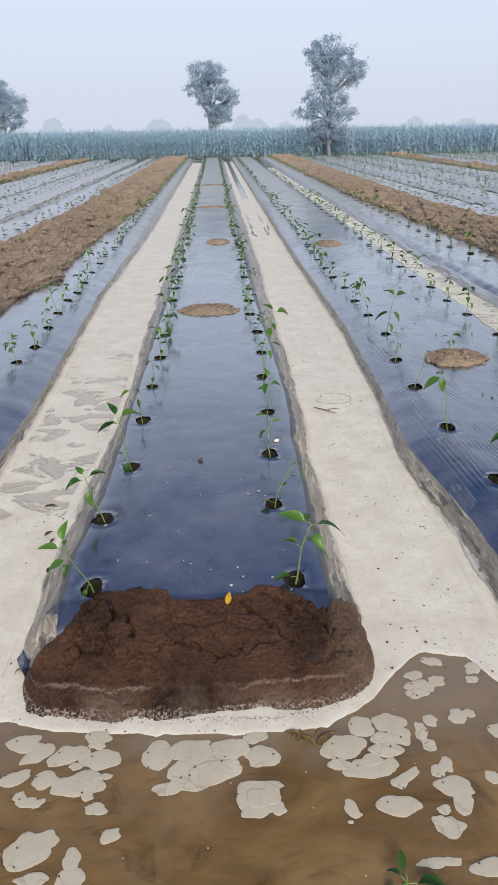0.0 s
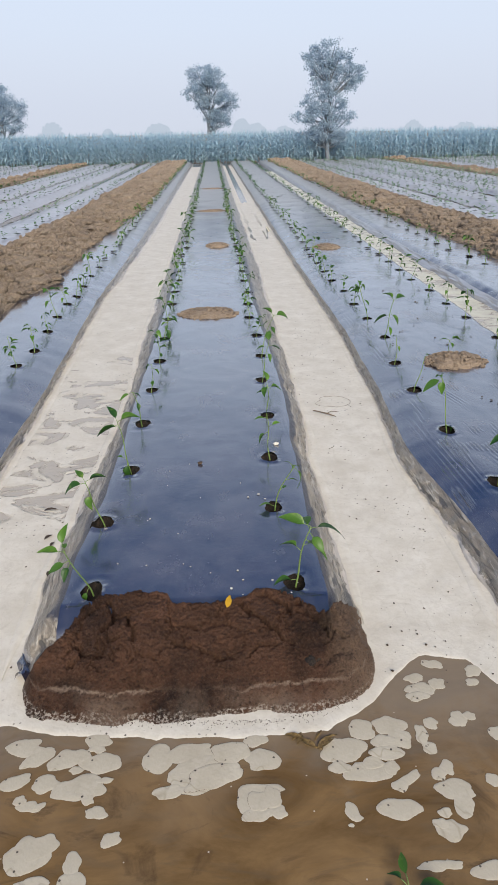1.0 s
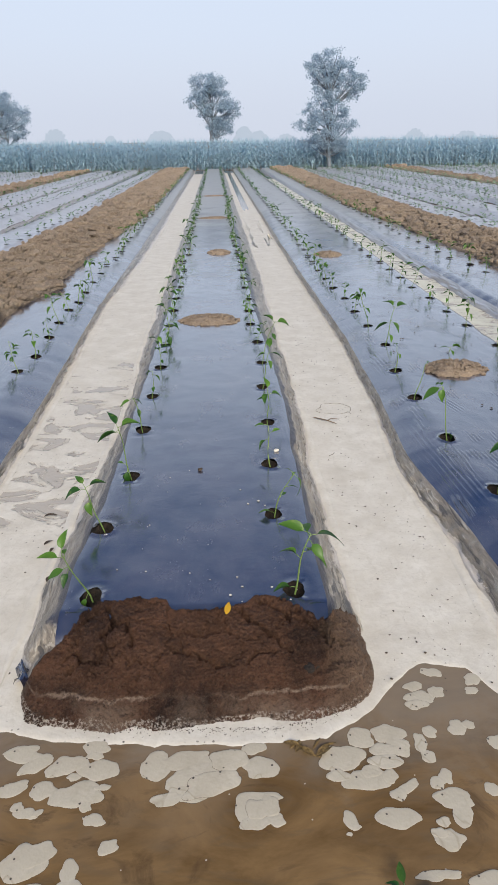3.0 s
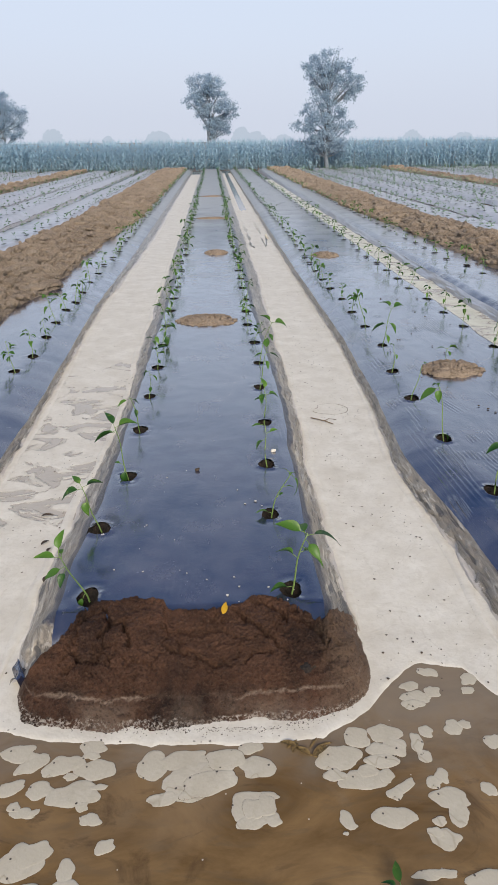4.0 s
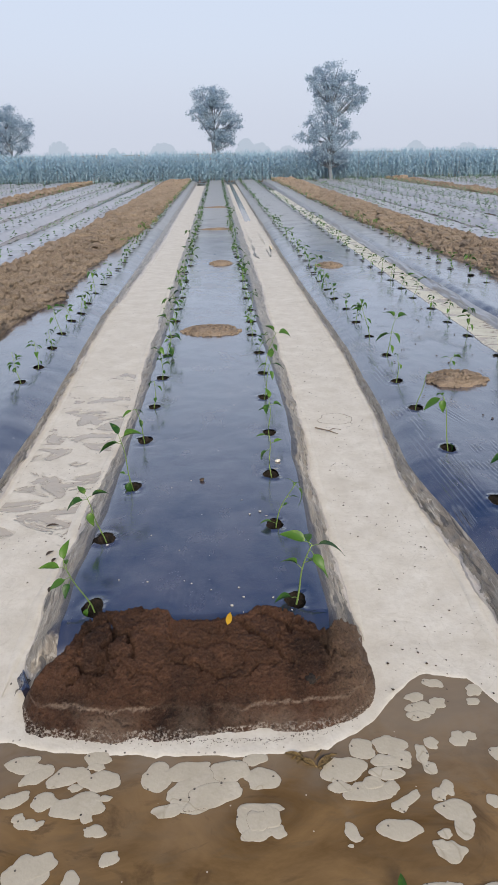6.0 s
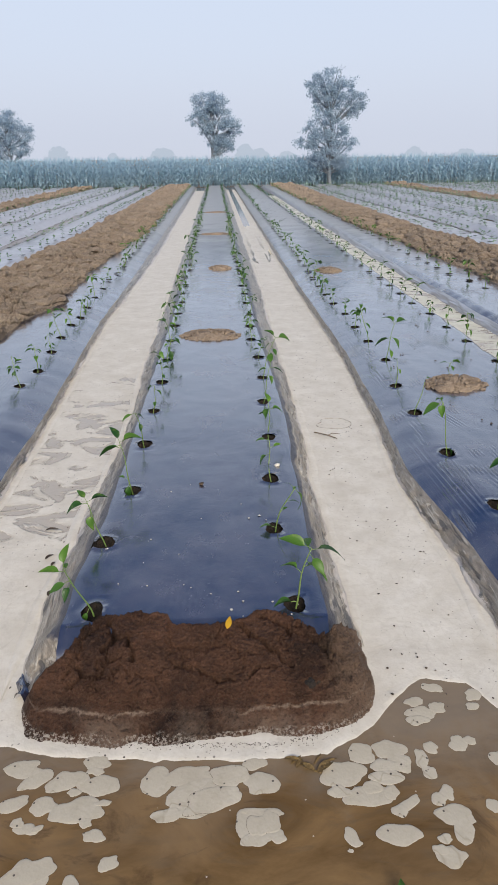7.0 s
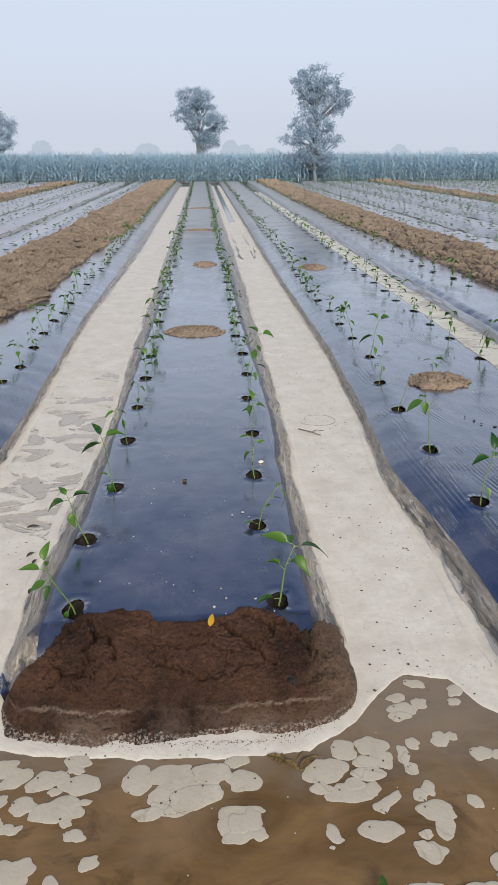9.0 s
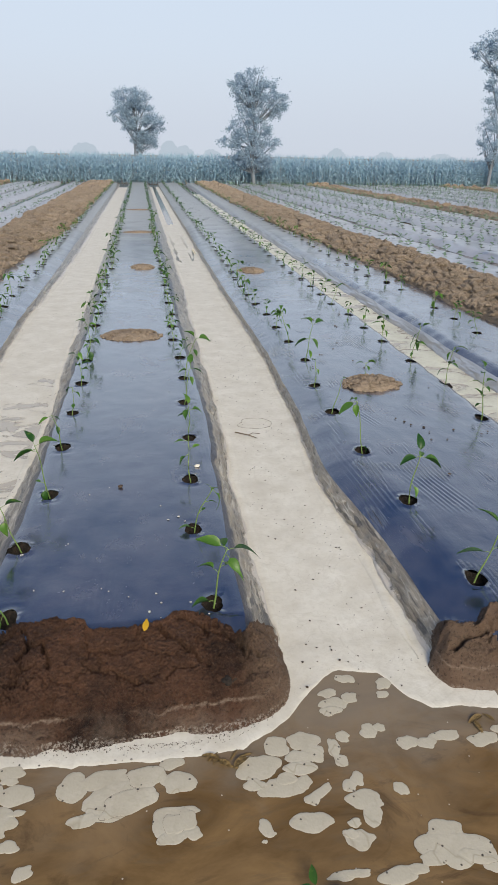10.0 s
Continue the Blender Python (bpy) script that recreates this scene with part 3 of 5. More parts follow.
HOLES_CL = row([(-0.415, 2.041), (-0.443, 2.53), (-0.376, 3.023), (-0.372, 3.624), (-0.365, 4.183), (-0.357, 4.812)], -0.36, 0.6, 11)
HOLES_CR = row([(0.346, 2.04), (0.313, 2.605), (0.336, 3.121), (0.369, 3.681), (0.378, 4.315), (0.406, 4.862)], 0.40, 0.58, 12)
HOLES_RL = row([(1.434, 2.067), (1.407, 2.754), (1.364, 3.379), (1.363, 4.037), (1.378, 4.603), (1.456, 5.264), (1.444, 5.891)], 1.42, 0.58, 13)
HOLES_RR = row([(2.30, 2.55), (2.31, 3.2), (2.322, 3.808), (2.394, 4.55), (2.345, 5.139), (2.323, 5.798)], 2.30, 0.58, 14)
HOLES_L = row([(-1.42, 4.81), (-1.38, 5.2), (-1.40, 5.77), (-1.42, 6.27), (-1.43, 6.8), (-1.40, 7.16), (-1.42, 7.68)], -1.40, 0.56, 15)
HOLES_E = row([(3.40, 4.9), (3.384, 6.031), (3.42, 6.65), (3.44, 7.22), (3.46, 8.34), (3.46, 8.9)], 3.36, 0.56, 16)

BED_C = planting_bed("raised bed under glossy black film between flooded furrows", -0.472, 0.46, (-0.57, 0.575), 1.76, 9.0, 0.0, 1, HOLES_CL + HOLES_CR, 0.015, front=(0.0, 0.0))
planting_bed("wide raised bed under creased black film", 1.14, 2.40, (1.07, 2.52), 1.66, 9.0, 0.0, 21, HOLES_RL + HOLES_RR, 0.016, CREASED, front=(0.0, 0.1))
planting_bed("raised bed under black film beside dry clods", -2.02, -1.15, (-2.12, -1.09), 1.7, 9.0, 0.0, 41, HOLES_L, 0.018)
planting_bed("raised bed under black film beside dry clods", 2.93, 3.88, (2.88, 3.98), 1.7, 9.0, 0.0, 61, HOLES_E, 0.02, CREASED)


# ---------------------------------------------------------------- clay ends of the beds
def paths(*lines):
    return [(line[k], line[k + 1]) for line in lines for k in range(len(line) - 1)]


# the widest drying cracks of each mound, running in from the film: half-width, then the line
CRACKS = {
    2.0: [(0.0065, paths([(-0.34, 1.96), (-0.306, 1.863), (-0.341, 1.811)], [(-0.306, 1.863), (-0.265, 1.876), (-0.233, 1.78)])),
          (0.0115, paths([(0.120, 1.93), (0.136, 1.914), (0.177, 1.853), (0.247, 1.792)])),
          (0.006, paths([(0.247, 1.792), (0.265, 1.76), (0.30, 1.735)])),
          (0.0085, paths([(0.207, 1.975), (0.268, 1.913), (0.329, 1.858), (0.379, 1.83), (0.418, 1.804), (0.433, 1.764)])),
          (0.0050, paths([(-0.46, 1.73), (-0.421, 1.764), (-0.399, 1.726), (-0.34, 1.736), (-0.315, 1.771), (-0.28, 1.79)], [(-0.449, 1.701), (-0.399, 1.726)])),
          (0.0120, paths([(-0.530, 1.775), (-0.45, 1.834), (-0.408, 1.894), (-0.366, 1.96)])),
          (0.0050, paths([(-0.087, 1.755), (-0.015, 1.743), (0.037, 1.71), (0.107, 1.691)])),
          (0.0050, paths([(0.40, 1.90), (0.437, 1.80), (0.485, 1.76)], [(0.16, 1.70), (0.19, 1.735), (0.24, 1.74)]))],
    8.0: [(0.008, paths([(1.18, 1.72), (1.26, 1.76), (1.40, 1.78)], [(1.33, 1.83), (1.38, 1.75)], [(1.7, 1.80), (1.8, 1.7), (1.85, 1.66)]))],
    13.0: [(0.008, paths([(-1.4, 1.82), (-1.33, 1.72)]))],
}


def crack_depth(x, y, ax, ay, bx, by, wide):
    if not (min(ax, bx) - 0.04 < x < max(ax, bx) + 0.04 and min(ay, by) - 0.04 < y < max(ay, by) + 0.04):
        return 0.0
    x += 0.011 * fbm(x * 26, y * 26, 5.0, 3)
    y += 0.011 * fbm(x * 26, y * 26, 8.0, 3)
    lx, ly = bx - ax, by - ay
    u = min(1.0, max(0.0, ((x - ax) * lx + (y - ay) * ly) / (lx * lx + ly * ly)))
    d = math.hypot(x - ax - lx * u, y - ay - ly * u)
    wide *= 1.35 + 0.4 * fbm(x * 14, y * 14, 2.0, 2)
    return min(1.0, 1.8 * max(0.0, 1 - d / wide))


def end_mound(name, label, left, right, foot, back, seed, bulge=0.2):
    """The heap of wet clay that holds down the end of a bed's film, cracked as it dries."""
    step = 0.0033 if seed == 2.0 else 0.0055
    xs = spans((left - 0.05, step), (right + 0.05, 0))
    ys = spans((foot - 0.06, step), (2.06, 0))

    def body(x, y):
        wob = 0.03 * fbm(x * 3.1, y * 3.1, seed, 3)
        side = left + (0.095 * smooth01((y - 1.70) / 0.2) if seed == 2.0 else 0)
        qx, qy = (max(side - x, x - right) + bulge / 2.4) * 2.4, (foot + bulge) - y + ((0.09 if x > 0 else 0.03) * smooth01((abs(x + 0.015) - 0.40) / 0.24) if seed == 2.0 else 0)
        d = -(math.hypot(max(qx, 0), max(qy, 0)) + min(max(qx, qy), 0) - bulge) + wob
        rise = 1 - (1 - min(max(d, 0) / 0.40, 1)) ** 1.75
        z = WATER_Z - 0.04 + (0.225 if seed == 8.0 else 0.200) * rise + min(d, 0) * 0.4
        # the water has cut a low ledge where it stood
        z += 0.008 * smooth01((z + 0.066) / 0.012) - 0.004
        return d, z

    def where(x, y):
        d, z = body(x, y)
        z += 0.009 * fbm(x * 6, y * 6, seed, 4) + 0.005 * fbm(x * 24, y * 24, seed, 3) + 0.004 * abs(fbm(x * 50, y * 50, seed, 3)) + 0.002 * fbm(x * 120, y * 120, seed, 2)
        high = smooth01((z + 0.075) / 0.05)
        # plates of dried crust, each a little higher or lower than the next
        w = Vector((x * 5.2 + 0.30 * fbm(x * 9, y * 9, seed, 4), y * 7.0 + 0.40 * fbm(x * 9, y * 9, seed + 9, 4), seed))
        dist, near = noise.voronoi(w)
        z += 0.009 * high * noise.noise(near[0] * 7.7)
        gap = dist[1] - dist[0]
        open_ = smooth01((fbm(x * 2.3, y * 2.3, seed + 4, 2) + 0.30) * 2.2) * high
        if gap < 0.045:
            z -= 0.020 * min(1.0, 1.6 * (1 - gap / 0.045)) * open_
        rim = back(x)
        held = 0.045 * smooth01((rim - y) / 0.05)
        for wide, lines in CRACKS[seed]:
            for (ax, ay), (bx, by) in lines:
                z -= held * crack_depth(x, y, ax, ay, bx, by, wide)
        tiny, _ = noise.voronoi(Vector((x * 26 + 0.6 * fbm(x * 13, y * 13, seed), y * 36, seed + 2)))
        rough = smooth01((fbm(x * 3.5, y * 3.5, seed + 11, 3) + 0.05) * 3)
        z -= 0.005 * rough * max(0.0, 1 - (tiny[1] - tiny[0]) / 0.14)
        over = y - rim - 0.014 * fbm(x * 17, 0.3, seed, 3)
        if over > 0:
            z -= 0.9 * over + 0.014
        elif over > -0.03:
            z += 0.007 * smooth01((over + 0.03) / 0.02)
        return (x, y, z)

    pieces = [grid(xs, ys, where)]
    # crumbs lying on the clay
    rng = random.Random(seed)
    ico = bmesh.new()
    bmesh.ops.create_icosphere(ico, subdivisions=1, radius=1)
    base, tris = [v.co.copy() for v in ico.verts], [tuple(v.index for v in f.verts) for f in ico.faces]
    ico.free()
    for _ in range(1500 if seed == 2.0 else 500):
        x, y = rng.uniform(left + 0.03, right - 0.03), rng.uniform(foot, 2.0)
        if y > back(x) - 0.005 or body(x, y)[1] < WATER_Z + 0.01 or fbm(x * 3.2, y * 3.2, seed + 30, 3) < rng.uniform(-0.35, 0.30):
            continue
        r = 0.0016 * rng.uniform(1, 2.1) ** 2
        z = where(x, y)[2] + 0.3 * r
        pieces.append(([(x + c.x * r * rng.uniform(0.6, 1.5), y + c.y * r * rng.uniform(0.6, 1.5), z + c.z * r * rng.uniform(0.6, 1.0)) for c in base], tris))
    return whole(name, mesh_of(name, *joined(pieces), MUD), label, "mound", "clay ends of the beds")


def back_c(x):
    return float(np.interp(x, (-0.6, -0.52, -0.456, -0.347, -0.213, -0.125, -0.106, 0.037, 0.137, 0.218, 0.316, 0.373, 0.434, 0.487, 0.541, 0.60), (1.77, 1.85, 1.915, 1.985, 1.995, 1.975, 1.915, 1.90, 1.935, 1.98, 1.94, 1.87, 1.845, 1.90, 1.97, 2.05)))


end_mound("clay_mound", "wet brown clay mound with drying cracks, ending a film bed", -0.645, 0.612, 1.495, back_c, 2.0, 0.25)
end_mound("clay_mound", "wet brown clay mound beside the flooded furrow", 1.10, 2.45, 1.56, lambda x: 1.745 + 0.065 * smooth01((x - 1.09) / 0.1) + 0.05 * smooth01((x - 1.30) / 0.14) + 0.008 * math.sin(x * 23), 8.0, 0.2)
end_mound("clay_mound", "wet brown clay mound beside the flooded furrow", -1.95, -1.12, 1.56, lambda x: 1.85, 13.0, 0.17)


# ---------------------------------------------------------------- dry clod ridges
def drift(x, y):
    """Inward shift of outer ridges and beds with distance, to fit the camera's view."""
    return math.copysign(min(0.30, 0.05 * max(0.0, y - 10.0)), -x)


def clod_ridge(label, left, right, y0, seed, near, height=0.10):
    ridge = thing("soil_ridge", label, "soil ridge", "dry soil ridges", "structure")
    step = 0.036 if near else 0.14
    ys = spans((y0, step), (17.0, 0.12), (FIELD_END, 0))
    n = max(6, round((right - left) / step))
    us = [k / n for k in range(n + 1)]

    def where(u, y):
        a = left + drift(left, y) + 0.12 * fbm(y * 0.7, seed, 0, 3)
        b = right + drift(left, y) + 0.12 * fbm(y * 0.7, seed + 3, 0, 3) - (0.16 * smooth01((8.2 - y) / 1.2) if seed == 3.0 else 0)
        x = a + (b - a) * u
        hump = math.sin(math.pi * u) ** 0.75 * (1 - 0.75 * smooth01((y - 12) / 22))
        z = -0.005 + hump * height + 0.06 * hump * fbm(x * 2.2, y * 2.2, seed, 4) + 0.035 * hump * abs(fbm(x * 7, y * 7, seed, 4)) + 0.03 * hump * fbm(x * 15, y * 15, seed, 3)
        return (x, y, z - (0.10 if u in (0.0, 1.0) else 0))

    part("soil_bank", mesh_of("soil_bank", *grid(us, ys, where), DRY), ridge)
    rng = random.Random(seed)
    pieces = []
    ico = bmesh.new()
    bmesh.ops.create_icosphere(ico, subdivisions=1, radius=1)
    base = [v.co.copy() for v in ico.verts]
    tris = [tuple(v.index for v in f.verts) for f in ico.faces]
    ico.free()
    for k in range(11000 if near else 800):
        y = max(y0, 5.6 if near else 0.0) + (FIELD_END - 5.6) * rng.random() ** (2.0 if near else 1.2)
        if y > FIELD_END:
            continue
        u = rng.uniform(0.04, 0.96)
        x, _, z = where(u, y)
        r = 0.012 * rng.uniform(1, 2) ** rng.uniform(0.2, 2.3) * (1 + y / 24)
        z += 0.35 * r
        sx, sy, sz = r * rng.uniform(0.6, 2.0), r * rng.uniform(0.6, 2.0), r * rng.uniform(0.5, 1.1)
        pieces.append(([(x + c.x * sx * rng.uniform(0.75, 1.2), y + c.y * sy * rng.uniform(0.75, 1.2), z + c.z * sz * rng.uniform(0.8, 1.2)) for c in base], tris))
    part("clods", mesh_of("clods", *joined(pieces), DRY, False), ridge, "loose dry clods", "stuff")
    return ridge


clod_ridge("dry brown ridge of loose clods beside film beds", -3.22, -1.78, 1.7, 3.0, True)
clod_ridge("dry brown ridge of loose clods beside film beds", 3.73, 5.05, 1.7, 5.0, True)


# ---------------------------------------------------------------- beds further off
def far_bed(left, right, seed, rows):
    bed = thing("planting_bed", "low distant bed under grey shining film", "planting bed", "distant planting beds", "structure")
    n = 10
    ys = spans((4, 0.25), (FIELD_END, 0))
    us = [k / n for k in range(n + 1)]

    def where(u, y):
        a, b = left + drift(left, y) + 0.09 * fbm(y * 0.9, seed, 0, 3), right + drift(left, y) + 0.09 * fbm(y * 0.9, seed + 3, 0, 3)
        x = a + (b - a) * u
        d = min(u, 1 - u)
        return (x, y, 0.0 + 0.02 * fbm(x * 1.5, y * 1.5, seed, 3) - (0.14 * (1 - d / 0.15) ** 1.5 if d < 0.15 else 0))

    part("film", mesh_of("film", *grid(us, ys, where), HAZED_FILM), bed, "grey plastic film paled with painted haze")
    far_holes(bed, [(x, y) for r in rows for x, y in r], 0.012)


FAR_ROWS, RIGHT_ROWS = [], []
x = -3.25
for k in range(9):
    wide = 1.05
    r = [row([], x - 0.22, 0.57, 100 + k, 6.0), row([], x - wide + 0.22, 0.57, 120 + k, 6.0)]
    r = [[(px + drift(px, py), py) for px, py in line] for line in r]
    FAR_ROWS += r
    far_bed(x - wide, x, 100 + k, r)
    x -= wide + 0.5
    if k == 2:
        clod_ridge("distant dry brown ridge of clods", x - 0.8, x + 0.3, 6, 30.0 + k, False)
        x -= 1.2
x = 5.0
for k in range(16):
    wide = 1.05
    r = [row([], x + d, 0.5 if k < 2 else 0.36, s + k, 6.0, wobble=0.09) for d, s in ((0.2, 140), (0.52, 155), (wide - 0.2, 170))]
    r = [[(px + drift(px, py), py) for px, py in line] for line in r]
    RIGHT_ROWS += r
    far_bed(x, x + wide, 200 + k, r)
    x += wide + 0.45
    if k in (3, 8, 13):
        clod_ridge("distant dry brown ridge of clods", x - 0.3, x + 0.8, 6, 40.0 + k, False)
        x += 1.2


# ---------------------------------------------------------------- foam on the water
def foam_front(x):
    f = float(np.interp(x, (-1.3, -0.9, -0.64, -0.46, -0.1, 0.16, 0.39, 0.55, 0.65, 0.72, 0.78, 0.92, 0.98, 1.05, 1.15, 1.3, 2.4),
                        (1.50, 1.55, 1.555, 1.51, 1.472, 1.462, 1.475, 1.57, 1.69, 1.75, 1.775, 1.74, 1.62, 1.555, 1.55, 1.52, 1.50)))
    return f + 0.008 * fbm(x * 8, 1.7, 0, 3) + 0.004 * fbm(x * 30, 2.7, 0, 2)


def foam_sheet(label, left, right, end, material, seed):
    xs = spans((left, 0.012), (right, 0))
    vs = [0, 0.003, 0.008, 0.016, 0.03] + spans((0.05, 0.03), (5.0, 0.15), (end - 1.4, 0))

    def where(x, v):
        y0 = foam_front(x)
        rim = min(1.0, math.sqrt(max(v, 0) / 0.016))
        z = WATER_Z - 0.001 + 0.003 * rim + (0.0006 * fbm(x * 12, (y0 + v) * 9, seed, 3) + 0.0002 * fbm(x * 40, (y0 + v) * 40, seed, 2)) * rim
        return (x, y0 + v + 1.6 * fbm(x * 4, seed, 0, 3) * smooth01((v - end + 4.5) / 3.0), z)

    return whole("foam_sheet", mesh_of("foam_sheet", *grid(xs, vs, where), material), label, "foam", "foam on the water", "stuff")


foam_sheet("broken cream scum drifting on a flooded furrow", -1.3, -0.60, 11.0, FOAM_THIN, 1)
foam_sheet("smooth cream foam covering a flooded furrow", -0.60, 1.30, 18.5, FOAM, 2)


def furrow_scum(left, right, y0, y1, material, seed, label="thin broken scum on a narrow flooded furrow"):
    xs, ys = spans((left, 0.05), (right, 0)), spans((y0, 0.1), (12, 0.4), (y1, 0))
    whole("foam_sheet", mesh_of("foam_sheet", *grid(xs, ys, lambda x, y: (x, y + 1.6 * fbm(x * 4, seed, 0, 4) * (1 - smooth01((y - y0) / 2.5)), WATER_Z + 0.0034 + 0.0008 * fbm(x * 9, y * 6, seed, 3))), material),
          label, "foam", "foam on the water", "stuff")


furrow_scum(2.42, 2.95, 1.9, 34, FURROW, 5)
furrow_scum(-1.3, -0.45, 7.9, 40, FOAM, 6, "smooth cream foam further along a flooded furrow")
furrow_scum(0.52, 0.80, 18.0, 41, FOAM, 7, "narrow foam line along a flooded furrow")
furrow_scum(0.98, 1.16, 17.6, 41, FOAM, 8, "narrow foam line along a flooded furrow")


def foam_bead(edge_x, side, y0, y1, seed):
    """The thick whiter lip of foam pressed against a bed's wet side."""
    ys = spans((y0, 0.025), (7.0, 0.1), (y1, 0))
    us = [k / 6 for k in range(7)]

    def where(u, y):
        w = (0.022 + 0.010 * noise.noise(Vector((y * 2.2, seed, 1))) + 0.006 * noise.noise(Vector((y * 8, seed, 5)))) * smooth01((y - y0 + 0.02) / 0.25)
        x = edge_x + edge(y, seed) + side * (float(np.interp(y, *SKIRTS[seed])) + 0.012) + side * (u - 0.45) * 2 * w
        return (x, y, WATER_Z + 0.0025 + 0.005 * math.sin(math.pi * u) ** 0.7 * (1 + 0.4 * noise.noise(Vector((y * 12, seed, u * 3)))))

    whole("foam_lip", mesh_of("foam_lip", *grid(us, ys, where), FOAM), "thick whitish foam lip along a bed's wet side", "foam", "foam on the water", "stuff")


foam_bead(0.46, 1, 1.95, 40, 6)
foam_bead(1.14, -1, 1.80, 40, 21)
foam_bead(-0.472, -1, 1.75, 18, 1)
foam_bead(-1.15, 1, 3.0, 18, 46)

RAFT_COUNT = [0]


def foam_patch(label, lobes):
    """A floating raft of foam: thin rounded lobes that have run together, each as (x, y, half-width, half-depth, turn)."""
    RAFT_COUNT[0] += 1
    rng = random.Random(300 + RAFT_COUNT[0])
    ox, oy = lobes[0][0], lobes[0][1]
    n, rings = 64, ((1.0, 0.0), (0.988, 0.0004), (0.94, 0.0008), (0.82, 0.0010), (0.6, 0.0011))
    pieces = []
    for m, (x, y, a, b, turn) in enumerate(lobes):
        waves = [(rng.uniform(0, 6.28), rng.uniform(0.03, 0.13) / (0.4 + 0.3 * k), k) for k in (2, 3, 4, 5, 6)]
        c, s = math.cos(radians(turn)), math.sin(radians(turn))
        verts, faces = [], []
        for f, z in rings:
            for q in range(n):
                t = 2 * math.pi * q / n
                r = 1 + sum(w * math.cos(k * t + p) for p, w, k in waves) + 0.05 * noise.noise(Vector((math.cos(t) * 5, math.sin(t) * 5, m + ox * 9)))
                if f == 1.0:
                    r += rng.uniform(-0.0003, 0.0004) / min(a, b)
                px, py = a * r * f * math.cos(t), b * r * f * math.sin(t)
                verts.append((x - ox + px * c - py * s, y - oy + px * s + py * c, z + 0.0003 * m + 0.0004 * (f < 0.9) * noise.noise(Vector((px * 60, py * 60, m + oy)))))
        verts.append((x - ox, y - oy, 0.0011 + 0.0003 * m))
        for k in range(len(rings) - 1):
            for q in range(n):
                faces.append((k * n + q, k * n + (q + 1) % n, (k + 1) * n + (q + 1) % n, (k + 1) * n + q))
        last = (len(rings) - 1) * n
        faces += [(last + q, last + (q + 1) % n, last + n) for q in range(n)]
        pieces.append((verts, faces))
    at = (ox, oy, WATER_Z + 0.0006)

    def lobe_mesh(name, verts, faces):
        # the water meniscus's dark reflection is painted on as a dark rim
        me = mesh_of(name, verts, faces, RAFT)
        me.materials.append(DEBRIS)
        me.polygons.foreach_set("material_index", [int(k < n) for k in range(len(faces))])
        return me

    if len(pieces) == 1:
        ob = whole("foam_patch", lobe_mesh("foam_patch", *pieces[0]), label, "foam", "foam rafts on the muddy water")
        ob.location = at
        return ob
    ob = thing("foam_patch", label, "foam", "foam rafts on the muddy water", at=at)
    for verts, faces in pieces:
        part("lobe", lobe_mesh("lobe", verts, faces), ob)
    return ob


foam_patch("small rounded cream foam raft on muddy water", [(-0.54, 1.47, 0.062, 0.031, 0)])
foam_patch("small rounded cream foam raft on muddy water", [(-0.49, 1.43, 0.051, 0.029, 30)])
foam_patch("small rounded cream foam raft on muddy water", [(-0.40, 1.42, 0.057, 0.037, 18)])
foam_patch("cream foam raft of a few joined lobes", [(-0.32, 1.48, 0.039, 0.031, 0), (-0.32, 1.45, 0.028, 0.014, 0)])
foam_patch("cream foam raft of a few joined lobes", [(-0.30, 1.40, 0.060, 0.037, 5), (-0.37, 1.38, 0.020, 0.014, 0)])
foam_patch("cream foam raft of a few joined lobes", [(-0.45, 1.34, 0.041, 0.029, 10), (-0.35, 1.32, 0.075, 0.043, 5), (-0.32, 1.28, 0.017, 0.017, 0), (-0.28, 1.34, 0.025, 0.010, 0)])
foam_patch("small rounded cream foam raft on muddy water", [(-0.54, 1.35, 0.049, 0.024, 15)])
foam_patch("cream foam raft of a few joined lobes", [(-0.48, 1.27, 0.036, 0.018, 0), (-0.51, 1.29, 0.018, 0.017, 0), (-0.45, 1.27, 0.016, 0.011, 20)])
foam_patch("small rounded cream foam raft on muddy water", [(-0.29, 1.24, 0.031, 0.020, -10)])
foam_patch("small rounded cream foam raft on muddy water", [(-0.24, 1.16, 0.029, 0.020, 20)])
foam_patch("cream foam raft of a few joined lobes", [(-0.45, 1.13, 0.060, 0.052, 0), (-0.42, 1.15, 0.046, 0.034, 20), (-0.42, 1.055, 0.042, 0.020, 0)])
foam_patch("cream foam raft of a few joined lobes", [(-0.33, 1.10, 0.024, 0.034, 10), (-0.325, 1.05, 0.036, 0.032, 0)])
foam_patch("large cream foam raft of many joined lobes", [(-0.134, 1.403, 0.050, 0.047, 10), (-0.036, 1.418, 0.080, 0.033, 8), (0.000, 1.350, 0.113, 0.057, 22), (-0.093, 1.291, 0.048, 0.022, 10), (0.178, 1.380, 0.052, 0.040, 0), (0.084, 1.412, 0.057, 0.041, 0), (0.033, 1.333, 0.083, 0.043, 20)])
foam_patch("small rounded cream foam raft on muddy water", [(0.16, 1.45, 0.039, 0.022, 10)])
foam_patch("cream foam raft of a few joined lobes", [(0.128, 1.250, 0.035, 0.046, 0), (0.172, 1.286, 0.056, 0.017, -4), (0.207, 1.214, 0.028, 0.021, -30), (0.150, 1.206, 0.042, 0.022, 0), (0.192, 1.254, 0.029, 0.036, 0), (0.158, 1.246, 0.031, 0.034, 0)])
